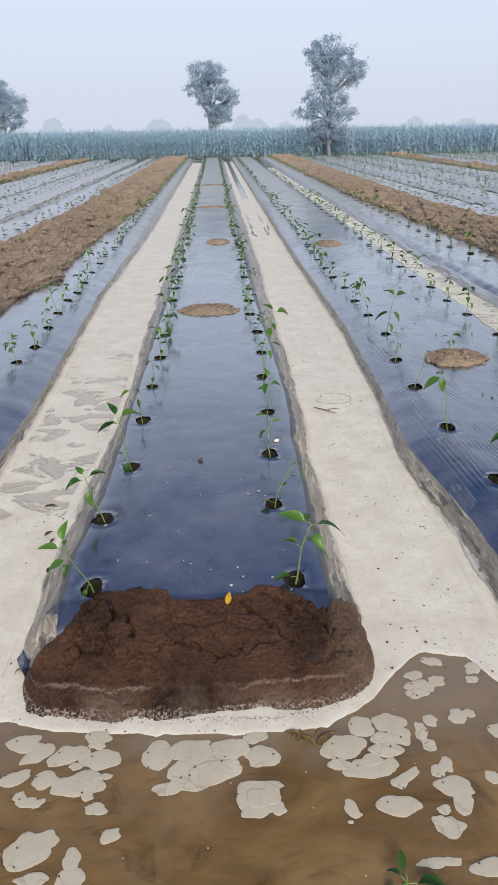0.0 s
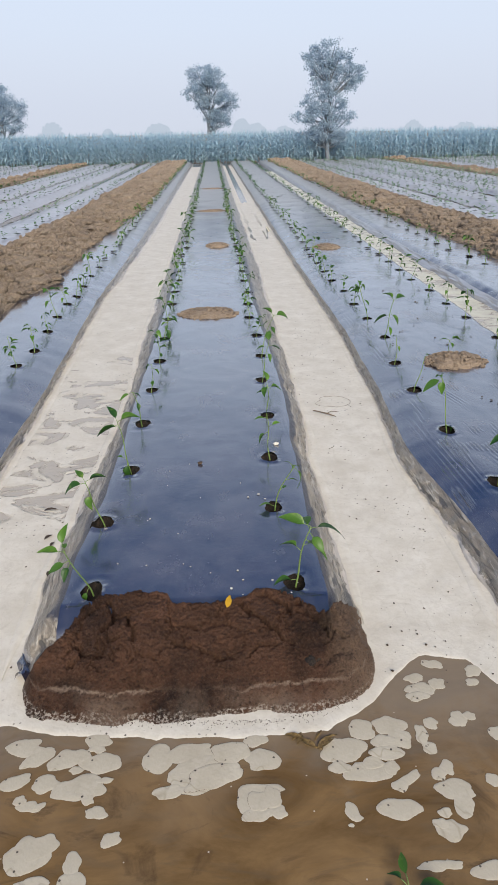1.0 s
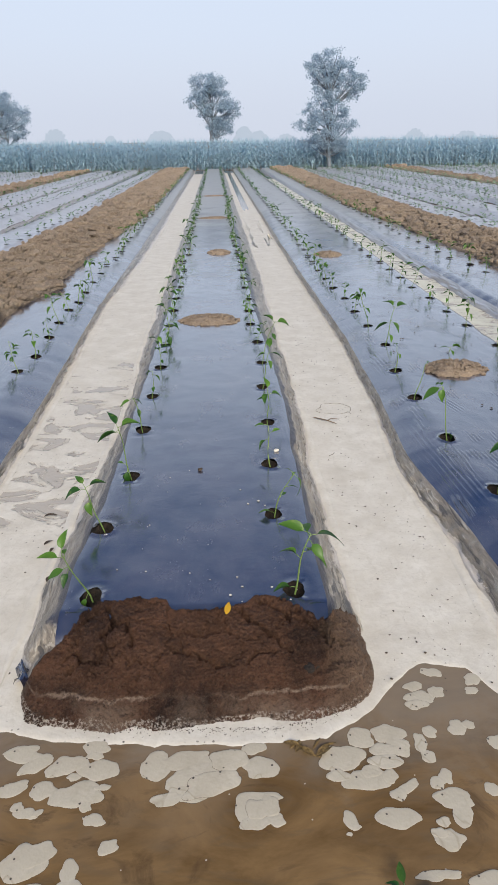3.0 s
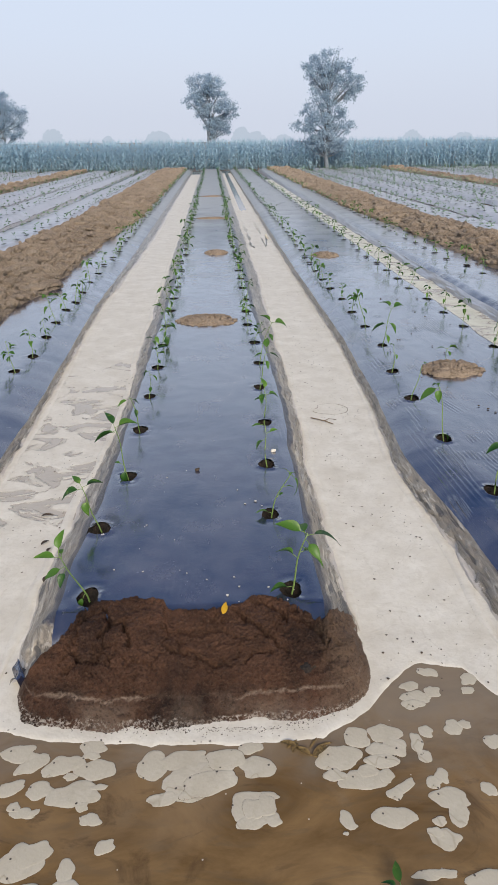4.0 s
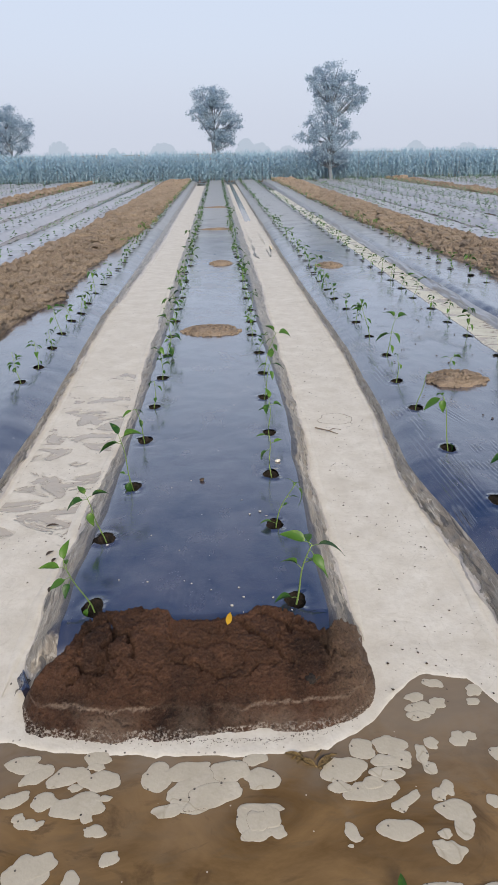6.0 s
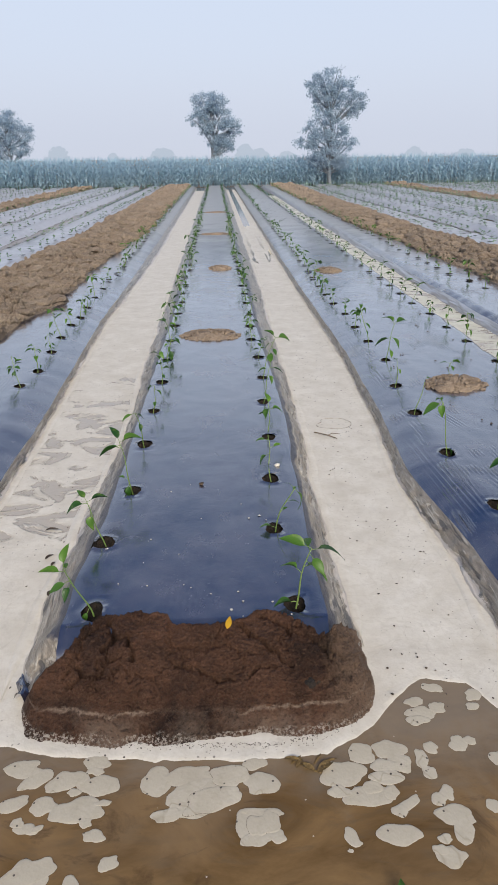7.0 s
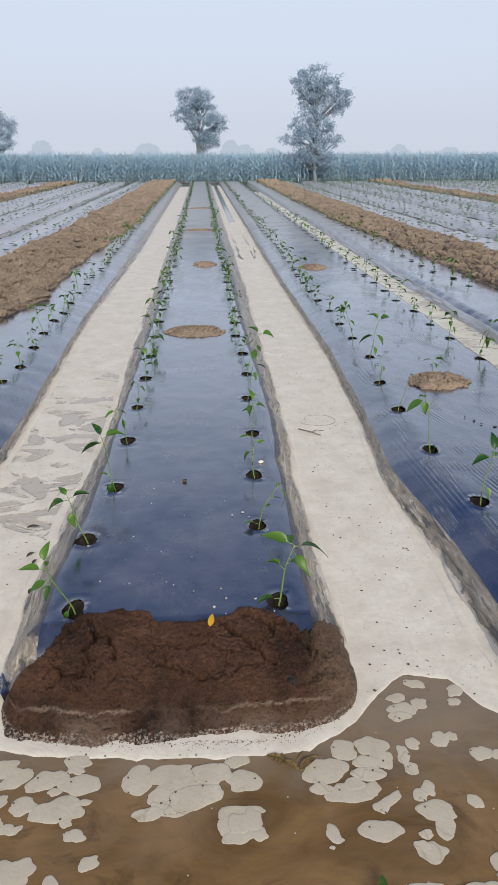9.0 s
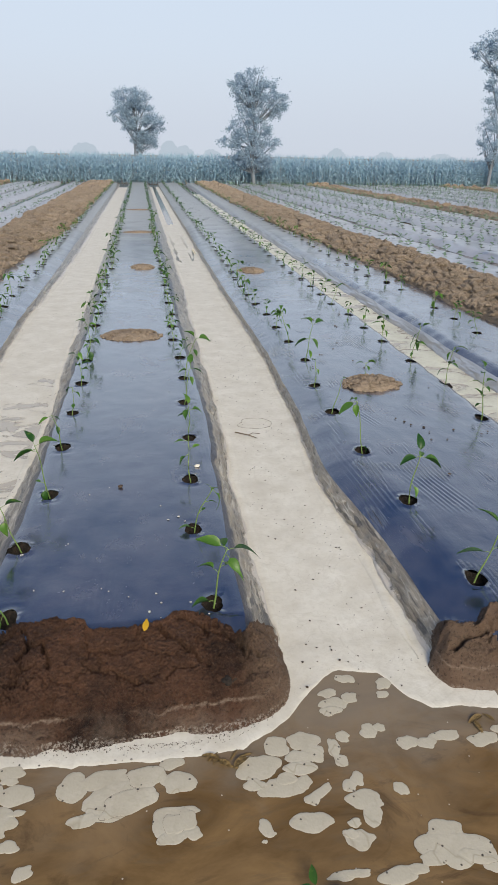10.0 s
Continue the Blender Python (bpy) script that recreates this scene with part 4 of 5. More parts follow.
foam_patch("cream foam raft of a few joined lobes", [(0.42, 1.40, 0.065, 0.051, 10), (0.40, 1.34, 0.037, 0.020, 0)])
foam_patch("large cream foam raft of many joined lobes", [(0.49, 1.47, 0.044, 0.038, 0), (0.58, 1.48, 0.050, 0.038, 0), (0.60, 1.43, 0.034, 0.040, 0), (0.55, 1.42, 0.043, 0.025, 0), (0.55, 1.38, 0.047, 0.029, 0)])
foam_patch("cream foam raft of a few joined lobes", [(0.48, 1.32, 0.075, 0.034, 0), (0.55, 1.33, 0.024, 0.024, -30), (0.50, 1.35, 0.034, 0.021, 0)])
foam_patch("cream foam raft of a few joined lobes", [(0.59, 1.29, 0.041, 0.017, 35), (0.56, 1.27, 0.026, 0.019, 0)])
foam_patch("cream foam raft of a few joined lobes", [(0.71, 1.48, 0.025, 0.022, -30), (0.67, 1.44, 0.021, 0.036, 0), (0.68, 1.39, 0.022, 0.025, 0)])
foam_patch("cream foam raft of a few joined lobes", [(0.72, 1.62, 0.053, 0.028, 0), (0.71, 1.67, 0.035, 0.020, 0), (0.78, 1.64, 0.026, 0.027, -20), (0.70, 1.59, 0.039, 0.021, 0)])
foam_patch("small rounded cream foam raft on muddy water", [(0.79, 1.73, 0.036, 0.022, -20)])
foam_patch("small rounded cream foam raft on muddy water", [(0.92, 1.69, 0.029, 0.028, 0)])
foam_patch("small rounded cream foam raft on muddy water", [(0.90, 1.64, 0.025, 0.016, 0)])
foam_patch("cream foam raft of a few joined lobes", [(0.80, 1.49, 0.029, 0.031, -20), (0.84, 1.50, 0.020, 0.018, 0)])
foam_patch("small rounded cream foam raft on muddy water", [(0.54, 1.20, 0.060, 0.034, 0)])
foam_patch("cream foam raft of a few joined lobes", [(0.41, 1.20, 0.018, 0.031, 25), (0.42, 1.18, 0.015, 0.011, 0), (0.40, 1.16, 0.008, 0.006, 0)])
foam_patch("cream foam raft of a few joined lobes", [(0.71, 1.32, 0.022, 0.025, 0), (0.68, 1.30, 0.024, 0.021, 0)])
foam_patch("large cream foam raft of many joined lobes", [(0.71, 1.25, 0.053, 0.034, -10), (0.72, 1.21, 0.030, 0.049, 0), (0.66, 1.13, 0.042, 0.029, 0), (0.64, 1.15, 0.022, 0.016, 0), (0.66, 1.18, 0.021, 0.014, 0)])
foam_patch("cream foam raft of a few joined lobes", [(0.60, 1.04, 0.051, 0.015, 0), (0.63, 1.04, 0.031, 0.013, 0)])
foam_patch("cream foam raft of a few joined lobes", [(0.90, 1.12, 0.055, 0.040, 0), (0.91, 1.07, 0.095, 0.056, -10), (0.84, 1.05, 0.038, 0.021, 0), (0.96, 1.04, 0.045, 0.022, -20)])
foam_patch("cream foam raft of a few joined lobes", [(0.73, 1.02, 0.055, 0.025, 10), (0.79, 1.03, 0.030, 0.015, 0)])
foam_patch("small rounded cream foam raft on muddy water", [(0.99, 1.03, 0.030, 0.036, 0)])
foam_patch("cream foam raft of a few joined lobes", [(0.91, 1.43, 0.034, 0.028, 0), (0.97, 1.42, 0.036, 0.022, -10)])
foam_patch("small rounded cream foam raft on muddy water", [(1.04, 1.44, 0.051, 0.023, 5)])
foam_patch("cream foam raft of a few joined lobes", [(1.16, 1.41, 0.049, 0.030, 10), (1.23, 1.44, 0.028, 0.018, 0)])
foam_patch("small rounded cream foam raft on muddy water", [(0.83, 1.27, 0.022, 0.024, 0)])


# ---------------------------------------------------------------- soil heaps on the film
def soil_heap(x, y, a, b, h, seed, label):
    rng = random.Random(seed)
    n, rings = 30, 9
    verts, faces = [], []
    for k in range(rings + 1):
        f = k / rings
        for s in range(n):
            t = 6.283185 * s / n
            r = 1 + 0.12 * fbm(math.cos(t) * 2, math.sin(t) * 2, seed, 3)
            px, py = a * r * f * math.cos(t), b * r * f * math.sin(t)
            z = h * (1 - f ** 2.2) + 0.45 * h * fbm(px * 12, py * 12, seed, 4) + 0.22 * h * fbm(px * 40, py * 40, seed, 2) - 0.012 * (f > 0.99)
            verts.append((px, py, z))
    for k in range(rings):
        for s in range(n):
            faces.append((k * n + s, k * n + (s + 1) % n, (k + 1) * n + (s + 1) % n, (k + 1) * n + s))
    heap = thing("soil_heap", label, "soil heap", "soil heaps on the film", at=(x, y, 0.0))
    part("soil_body", mesh_of("soil_body", verts, faces, HEAP), heap)
    pieces = []
    ico = bmesh.new()
    bmesh.ops.create_icosphere(ico, subdivisions=1, radius=1)
    base, tris = [v.co.copy() for v in ico.verts], [tuple(v.index for v in f.verts) for f in ico.faces]
    ico.free()
    for _ in range(170):
        t, f = rng.uniform(0, 6.283), rng.random() ** 0.4 * 1.08
        px, py = a * f * math.cos(t), b * f * math.sin(t)
        r = rng.uniform(0.004, 0.02)
        z = h * max(0, 1 - f ** 2.2) + 0.004
        pieces.append(([(px + c.x * r * rng.uniform(0.7, 1.4), py + c.y * r, z + c.z * r * 0.7) for c in base], tris))
    part("loose_soil", mesh_of("loose_soil", *joined(pieces), HEAP, False), heap, "", "stuff")


soil_heap(0.0, 6.23, 0.27, 0.21, 0.035, 1, "flat heap of dry sandy soil holding down the film")
soil_heap(1.81, 4.58, 0.22, 0.17, 0.055, 2, "small heap of crumbly sandy soil on the film")
soil_heap(0.12, 10.4, 0.17, 0.22, 0.035, 3, "flat heap of dry sandy soil holding down the film")
soil_heap(1.72, 10.0, 0.18, 0.22, 0.04, 4, "small heap of crumbly sandy soil on the film")
soil_heap(0.06, 15.35, 0.34, 0.09, 0.03, 5, "low bar of soil across the film")
soil_heap(0.06, 21.75, 0.36, 0.12, 0.03, 6, "low bar of soil across the film")


# ---------------------------------------------------------------- seedlings
def leaf_mesh(length, width, droop, fold, rng):
    """A pointed oval leaf along +x with a folded midrib, bending down to its tip."""
    verts, faces = [], []
    n = 7
    for k in range(n + 1):
        u = k / n
        w = width * (math.sin(math.pi * u ** 0.75) ** 0.9 if 0 < u < 1 else 0.02)
        bend = -droop * u * u * length
        x = length * u * (1 - 0.25 * droop * u)
        wav = 0.06 * length * math.sin(u * 7 + rng.uniform(0, 1)) * u
        verts += [(x, -w / 2, bend + fold * w + wav * 0.3), (x, 0, bend), (x, w / 2, bend + fold * w - wav * 0.3)]
    for k in range(n):
        a = 3 * k
        faces += [(a, a + 1, a + 4, a + 3), (a + 1, a + 2, a + 5, a + 4)]
    return verts, faces


def seedling(at, tip, seed, leaves=None, size=1.0, label="", group="pepper seedlings in the film"):
    """A young pepper plant: a thin leaning stem and pointed leaves on short stalks."""
    rng = random.Random(seed)
    plant = thing("pepper_seedling", label or "young green pepper seedling in a hole in the film", "seedling", group, at=at)
    tx, ty, tz = tip
    pts, rad = [], []
    for k in range(8):
        u = k / 7
        pts.append((tx * u ** 1.3 + 0.006 * math.sin(u * 6 + seed), ty * u ** 1.3, -0.02 + (tz + 0.02) * u))
        rad.append(0.0030 * size * (1.15 - 0.55 * u))
    part("stem", mesh_of("stem", *tube(pts, rad, 5), STEM), plant)
    if leaves is None:
        leaves = []
        turn = rng.uniform(0, 360)
        for k in range(rng.randint(6, 9)):
            leaves.append((rng.uniform(0.45, 1.0) if k else 1.0, turn + 137 * k, rng.uniform(0.042, 0.085), rng.uniform(-50, 60)))
        if rng.random() < 0.5:
            leaves.append((0.35, rng.uniform(0, 360), 0.04, -20))
    for u, az, length, lift in leaves:
        i = min(6, int(u * 7))
        f = u * 7 - i
        p = Vector(pts[i]).lerp(Vector(pts[min(7, i + 1)]), f)
        a, e = radians(az), radians(lift)
        stalk = 0.022 * size
        q = p + Vector((math.cos(a) * math.cos(e), math.sin(a) * math.cos(e), math.sin(e))) * stalk
        leaf_v, leaf_f = leaf_mesh(length * size, length * size * rng.uniform(0.40, 0.56), rng.uniform(0.15, 0.7), rng.uniform(0.12, 0.5), rng)
        turn = Matrix.Translation(q) @ Matrix.Rotation(a, 4, "Z") @ Matrix.Rotation(-e, 4, "Y") @ Matrix.Rotation(rng.uniform(-0.5, 0.5), 4, "X")
        leaf_v = [turn @ Vector(v) for v in leaf_v]
        blade = part("leaf", mesh_of("leaf", leaf_v, leaf_f, LEAF), plant)
        part("leaf_stalk", mesh_of("leaf_stalk", *tube([p, (p + q) / 2 + Vector((0, 0, 0.002)), q], [0.0014 * size] * 3, 4), STEM), blade)
    return plant


# the plants nearest to the path, each with its own lean
seedling((-0.415, 2.041, 0), (-0.088, 0.0, 0.195), 1, [(1.0, 80, 0.075, 70), (0.93, 185, 0.075, 12), (0.75, 200, 0.07, -12), (0.72, 250, 0.055, -25), (0.9, 100, 0.035, 30), (0.2, 230, 0.05, -50)], label="leaning pepper seedling with narrow leaves beside the clay mound")
seedling((-0.443, 2.53, 0), (-0.062, 0.0, 0.205), 2, [(1.0, 150, 0.05, 60), (1.0, 10, 0.075, 25), (0.97, 190, 0.085, 0), (0.8, 270, 0.065, -50)], label="leaning pepper seedling with four spread leaves")
seedling((-0.376, 3.023, 0), (-0.045, 0.0, 0.27), 3, [(1.0, 130, 0.085, 55), (1.0, 20, 0.10, 20), (0.95, 195, 0.10, -15), (0.9, 170, 0.07, 5), (0.25, 260, 0.07, -60), (0.3, 170, 0.03, 20)], label="tall pepper seedling with broad leaves")
seedling((-0.372, 3.624, 0), (-0.04, 0.0, 0.20), 4, [(1.0, 200, 0.07, -20), (1.0, 40, 0.06, -35), (0.8, 300, 0.05, -60)])
seedling((-0.365, 4.183, 0), (0.02, 0.0, 0.18), 5, [(1.0, 150, 0.05, -20), (0.9, 30, 0.05, -40), (0.5, 270, 0.05, -10)])
seedling((-0.357, 4.812, 0), (0.002, 0.0, 0.25), 6)
seedling((0.346, 2.04, 0), (0.055, 0.0, 0.245), 7, [(1.0, 165, 0.085, 20), (0.97, 5, 0.09, 8), (0.8, -25, 0.075, -30), (0.92, -60, 0.06, -20), (0.95, 100, 0.06, 10), (0.12, 195, 0.06, 15), (0.6, 150, 0.05, 35), (0.7, 40, 0.05, -10)], 1.2, "sturdy pepper seedling with broad drooping leaves beside the clay mound")
seedling((0.313, 2.605, 0), (0.085, 0.0, 0.2), 8, [(1.0, -10, 0.085, -50), (1.0, 150, 0.035, 40), (0.7, 10, 0.04, 10), (0.1, 190, 0.06, 30), (0.45, 30, 0.03, 30), (0.9, 60, 0.05, 20)], label="leaning pepper seedling with few leaves")
seedling((0.336, 3.121, 0), (-0.012, 0.0, 0.22), 9, [(1.0, 180, 0.05, 10), (0.7, 200, 0.06, -30), (0.8, 20, 0.05, 20)])
seedling((0.369, 3.681, 0), (0.0, 0.0, 0.20), 10, [(1.0, 100, 0.075, 60), (1.0, 250, 0.07, -30), (0.9, 10, 0.07, 10), (0.8, 180, 0.05, 0)])
seedling((0.378, 4.315, 0), (0.05, 0.0, 0.26), 19, [(1.0, 90, 0.085, 65), (0.95, 0, 0.08, -10), (0.9, 180, 0.06, 10), (0.8, -60, 0.06, -30)])
seedling((0.406, 4.862, 0), (0.095, 0.0, 0.31), 20, [(1.0, 0, 0.10, 5), (1.0, 150, 0.09, 40), (0.9, 200, 0.06, -10), (0.8, -50, 0.06, -40)], label="tall pepper seedling leaning over the furrow")
seedling((1.434, 2.067, 0), (0.08, 0.0, 0.24), 30, [(1.0, 20, 0.10, 20), (0.55, 175, 0.11, 10), (0.6, 0, 0.09, 20), (1.0, 120, 0.09, 30)], 1.1)
seedling((1.407, 2.754, 0), (0.03, 0.0, 0.25), 21, [(1.0, 90, 0.085, 70), (0.97, 190, 0.085, -10), (0.97, -10, 0.095, -20), (0.9, 60, 0.06, 10), (0.45, -70, 0.055, -40)], 1.1, "upright pepper seedling with rounded leaves in creased film")
seedling((1.364, 3.379, 0), (-0.06, 0.0, 0.31), 22, [(1.0, 185, 0.11, -25), (0.97, 100, 0.06, 20), (1.0, 250, 0.07, -50), (0.15, 20, 0.05, -30)], label="bent pepper seedling with drooping leaves")
seedling((1.363, 4.037, 0), (0.065, 0.05, 0.2), 23, [(1.0, 30, 0.03, 30)], label="almost bare pepper seedling stem")
seedling((1.378, 4.603, 0), (-0.0, 0.0, 0.18), 24, [(1.0, 90, 0.05, 20), (0.8, -60, 0.04, -40)])
seedling((1.456, 5.264, 0), (0.055, 0.0, 0.30), 25, [(1.0, 130, 0.09, 45), (1.0, 20, 0.10, 25), (0.65, 190, 0.11, -15), (0.7, -30, 0.09, -45), (0.4, -80, 0.07, -40)], 1.15, "tall leafy pepper seedling in creased film")
seedling((1.444, 5.891, 0), (-0.10, 0.0, 0.34), 26, None, 1.1)
for k, (px, py, dx, dz) in enumerate(((2.31, 3.2, 0.04, 0.3), (2.322, 3.808, -0.03, 0.33), (2.394, 4.55, 0.03, 0.28), (2.345, 5.139, 0.05, 0.30), (2.323, 5.798, -0.02, 0.26))):
    seedling((px, py, 0), (dx, 0.0, dz), 50 + k, None, 1.15, "tall pepper seedling beside a narrow flooded furrow")

MODELS = []
rng = random.Random(77)
PLACES = [(x, y, 0) for x, y in HOLES_CL[6:] if y < 19] + [(x, y, 0) for x, y in HOLES_CR[6:] if y < 19] + [(x, y, 0) for x, y in HOLES_RL[7:] if y < 17] \
    + [(x, y, 0) for x, y in HOLES_RR[6:] if y < 17] + [(x, y, 0) for x, y in HOLES_L if y < 17] + [(x, y, 0) for x, y in HOLES_E if 5 < y < 17]
for k, (px, py, pz) in enumerate(PLACES):
    if k < 10:
        MODELS.append(seedling((px, py, pz), (rng.uniform(-0.08, 0.08), rng.uniform(-0.05, 0.05), rng.uniform(0.19, 0.28)), 600 + k, None, rng.uniform(0.85, 1.1)))
    else:
        s = rng.uniform(0.7, 1.1)
        copy_thing(MODELS[k % 10], Matrix.Translation((px, py, pz)) @ Matrix.Rotation(rng.uniform(0, 6.28), 4, "Z") @ Matrix.Diagonal((s, s, s * rng.uniform(0.85, 1.15), 1)))


def far_seedlings(name, places, seed, label, material=LEAF_FAR):
    rng = random.Random(seed)
    pieces = []
    for px, py in places:
        h = rng.uniform(0.10, 0.20)
        dx, dy = rng.uniform(-0.06, 0.06), rng.uniform(-0.06, 0.06)
        pieces.append(([(px - 0.0025, py, 0), (px + 0.0025, py, 0), (px + dx, py + dy, h)], [(0, 1, 2)]))
        for k in range(rng.randint(5, 9)):
            u = rng.uniform(0.35, 1.0)
            a, L = rng.uniform(0, 6.283), rng.uniform(0.05, 0.095)
            c = Vector((px + dx * u, py + dy * u, h * u))
            d = Vector((math.cos(a), math.sin(a), rng.uniform(-0.5, 0.7)))
            s = Vector((-math.sin(a), math.cos(a), rng.uniform(-0.4, 0.4))) * L * 0.26
            pieces.append(([c, c + d * L * 0.5 + s, c + d * L, c + d * L * 0.5 - s], [(0, 1, 2, 3)]))
    whole(name, mesh_of(name, *joined(pieces), material, False), label, "seedlings", kind="stuff")


seedling((1.80, 4.70, 0.02), (0.0, 0.0, 0.11), 95, [(1.0, 20, 0.07, 10), (0.95, 170, 0.06, 20), (0.9, 280, 0.05, -10)], 1.0, "small green seedling sprouting through a soil heap")

far_seedlings("pepper_seedlings", [p for r, lim in ((HOLES_CL, 19), (HOLES_CR, 19), (HOLES_RL, 17), (HOLES_RR, 17), (HOLES_L, 17), (HOLES_E, 17)) for p in r if p[1] >= lim], 5,
              "rows of small green seedlings further along the beds")
far_seedlings("pepper_seedlings", [p for r in FAR_ROWS for p in r], 6, "rows of small green seedlings in distant beds")
far_seedlings("pepper_seedlings", [p for r in RIGHT_ROWS for p in r], 7, "dense rows of haze-paled green seedlings in distant beds", LEAF_PALE)

seedling((0.50, 0.985, WATER_Z - 0.01), (0.0, 0.0, 0.03), 90, [(1.0, 95, 0.045, 20), (0.9, -12, 0.07, 10), (0.95, 205, 0.045, 5), (0.9, 150, 0.03, 40)], 1.15, "small green weed standing in muddy water", "weeds")


# ---------------------------------------------------------------- small things on the ground
def fallen_leaf(x, y, z):
    r = random.Random(3)
    v, f = leaf_mesh(0.055, 0.022, 0.3, 0.2, r)
    ob = whole("fallen_leaf", mesh_of("fallen_leaf", v, f, YELLOW), "small yellow fallen leaf on the clay mound", "leaf")
    ob.matrix_world = Matrix.Translation((x, y, z)) @ pose(0, 0, 0, 20, -35, 70)


fallen_leaf(0.087, 1.855, 0.046)


def twig(points, r, label, fork=None):
    pieces = [tube(points, [r, r * 0.9, r * 0.6], 5)]
    if fork:
        pieces.append(tube(fork, [r * 0.7, r * 0.6, r * 0.4], 5))
    whole("twig", mesh_of("twig", *joined(pieces), TWIG), label, "twig")


twig([(0.70, 4.05, -0.128), (0.78, 3.98, -0.124), (0.83, 3.93, -0.127)], 0.004, "thin forked brown twig on the foam", [(0.78, 3.98, -0.124), (0.81, 4.0, -0.118), (0.86, 3.99, -0.122)])


def scum_ring(x, y, a, b, turn, seed):
    """A slightly raised rim where two floating sheets of foam have met."""
    pts, rng = [], random.Random(seed)
    c, q = math.cos(radians(turn)), math.sin(radians(turn))
    for k in range(41):
        t = 6.283185 * k / 40
        r = 1 + 0.35 * noise.noise(Vector((math.cos(t) * 1.3, math.sin(t) * 1.3, seed)))
        px, py = a * r * math.cos(t), b * r * math.sin(t)
        pts.append((x + px * c - py * q, y + px * q + py * c, WATER_Z + 0.0022))
    whole("scum_ring", mesh_of("scum_ring", *tube(pts, [0.0030 * rng.uniform(0.3, 1.2) for _ in pts], 5), SCUM), "grey seam between sheets of foam", "foam", "seams in the foam")


SCUM = soil_material("grey_scum", (0.24, 0.21, 0.165), (0.36, 0.32, 0.26), (0.46, 0.42, 0.35), 0.7)
scum_ring(0.865, 4.22, 0.12, 0.10, 5, 1)


def dead_leaf(x, y, z, size, turn, seed, label, material=None, group="dead leaves on the foam"):
    r = random.Random(seed)
    v, f = leaf_mesh(size, size * 0.3, 0.25, 0.25, r)
    ob = whole("dead_leaf", mesh_of("dead_leaf", v, f, material or DEBRIS), label, "leaf", group)
    ob.matrix_world = Matrix.Translation((x, y, z)) @ pose(0, 0, 0, 0, -8, turn)


for k, (x, y, size, turn) in enumerate(((-0.80, 2.88, 0.07, 25), (-0.74, 2.62, 0.06, 60), (-0.70, 2.56, 0.05, 80), (-0.66, 2.33, 0.06, 95), (-0.52, 3.63, 0.045, 10))):
    dead_leaf(x, y, WATER_Z + 0.008, size, turn, 40 + k, "shrivelled dark dead leaf lying on the foam")


def pebble(x, y, z, r, material, label, category):
    bm = bmesh.new()
    bmesh.ops.create_icosphere(bm, subdivisions=2, radius=r)
    for v in bm.verts:
        v.co *= 1 + 0.35 * noise.noise(v.co * (1.2 / r) + Vector((x, y, 0)) * 9)
        v.co.z *= 0.6
    me = bpy.data.meshes.new("pebble")
    bm.to_mesh(me)
    bm.free()
    me.materials.append(material)
    ob = whole(category.replace(" ", "_"), me, label, category)
    ob.location = (x, y, z)


pebble(-0.027, 3.065, 0.008, 0.013, DEBRIS, "small dark clod lying on black film", "clod")
pebble(0.384, 3.27, 0.006, 0.014, FOAM, "white dried blob of foam on black film", "foam blob")
pebble(0.36, 1.685, -0.052, 0.022, PIT, "dark clod stuck to the clay mound", "clod")
pebble(0.385, 1.695, -0.052, 0.013, PIT, "dark clod stuck to the clay mound", "clod")


def straw(points, label):
    whole("straw", mesh_of("straw", *tube(points, [0.0035, 0.004, 0.002], 5), STRAW), label, "straw", "straw in the water")


STRAW = soil_material("straw", (0.10, 0.06, 0.018), (0.19, 0.12, 0.035), (0.26, 0.18, 0.06), 0.6)
for x, y, a, L in ((0.27, 1.445, 40, 0.05), (0.31, 1.43, -25, 0.06), (0.34, 1.44, 55, 0.05), (0.37, 1.45, 10, 0.045)):
    c, s = L * math.cos(radians(a)), L * math.sin(radians(a))
    straw([(x, y, WATER_Z - 0.002), (x + c * 0.5, y + s * 0.5, WATER_Z + 0.0015), (x + c, y + s, WATER_Z - 0.002)], "brown blade of straw soaking at the foam's edge")

for k, (x, y, size, turn) in enumerate(((0.345, 1.405, 0.085, 40), (0.34, 1.41, 0.07, 140), (0.30, 1.45, 0.06, 160), (0.285, 1.425, 0.05, 60))):
    dead_leaf(x, y, WATER_Z + 0.004, size, turn, 60 + k, "olive-brown rotting leaf blade half sunk at the foam's edge", STRAW, "rotting blades in the water")
for k, (x, y, size, turn) in enumerate(((1.20, 1.50, 0.07, 200), (1.16, 1.48, 0.06, 280), (1.23, 1.47, 0.05, 120))):
    dead_leaf(x, y, WATER_Z + 0.005, size, turn, 70 + k, "brown rotting leaf afloat below a clay mound", STRAW, "rotting blades in the water")

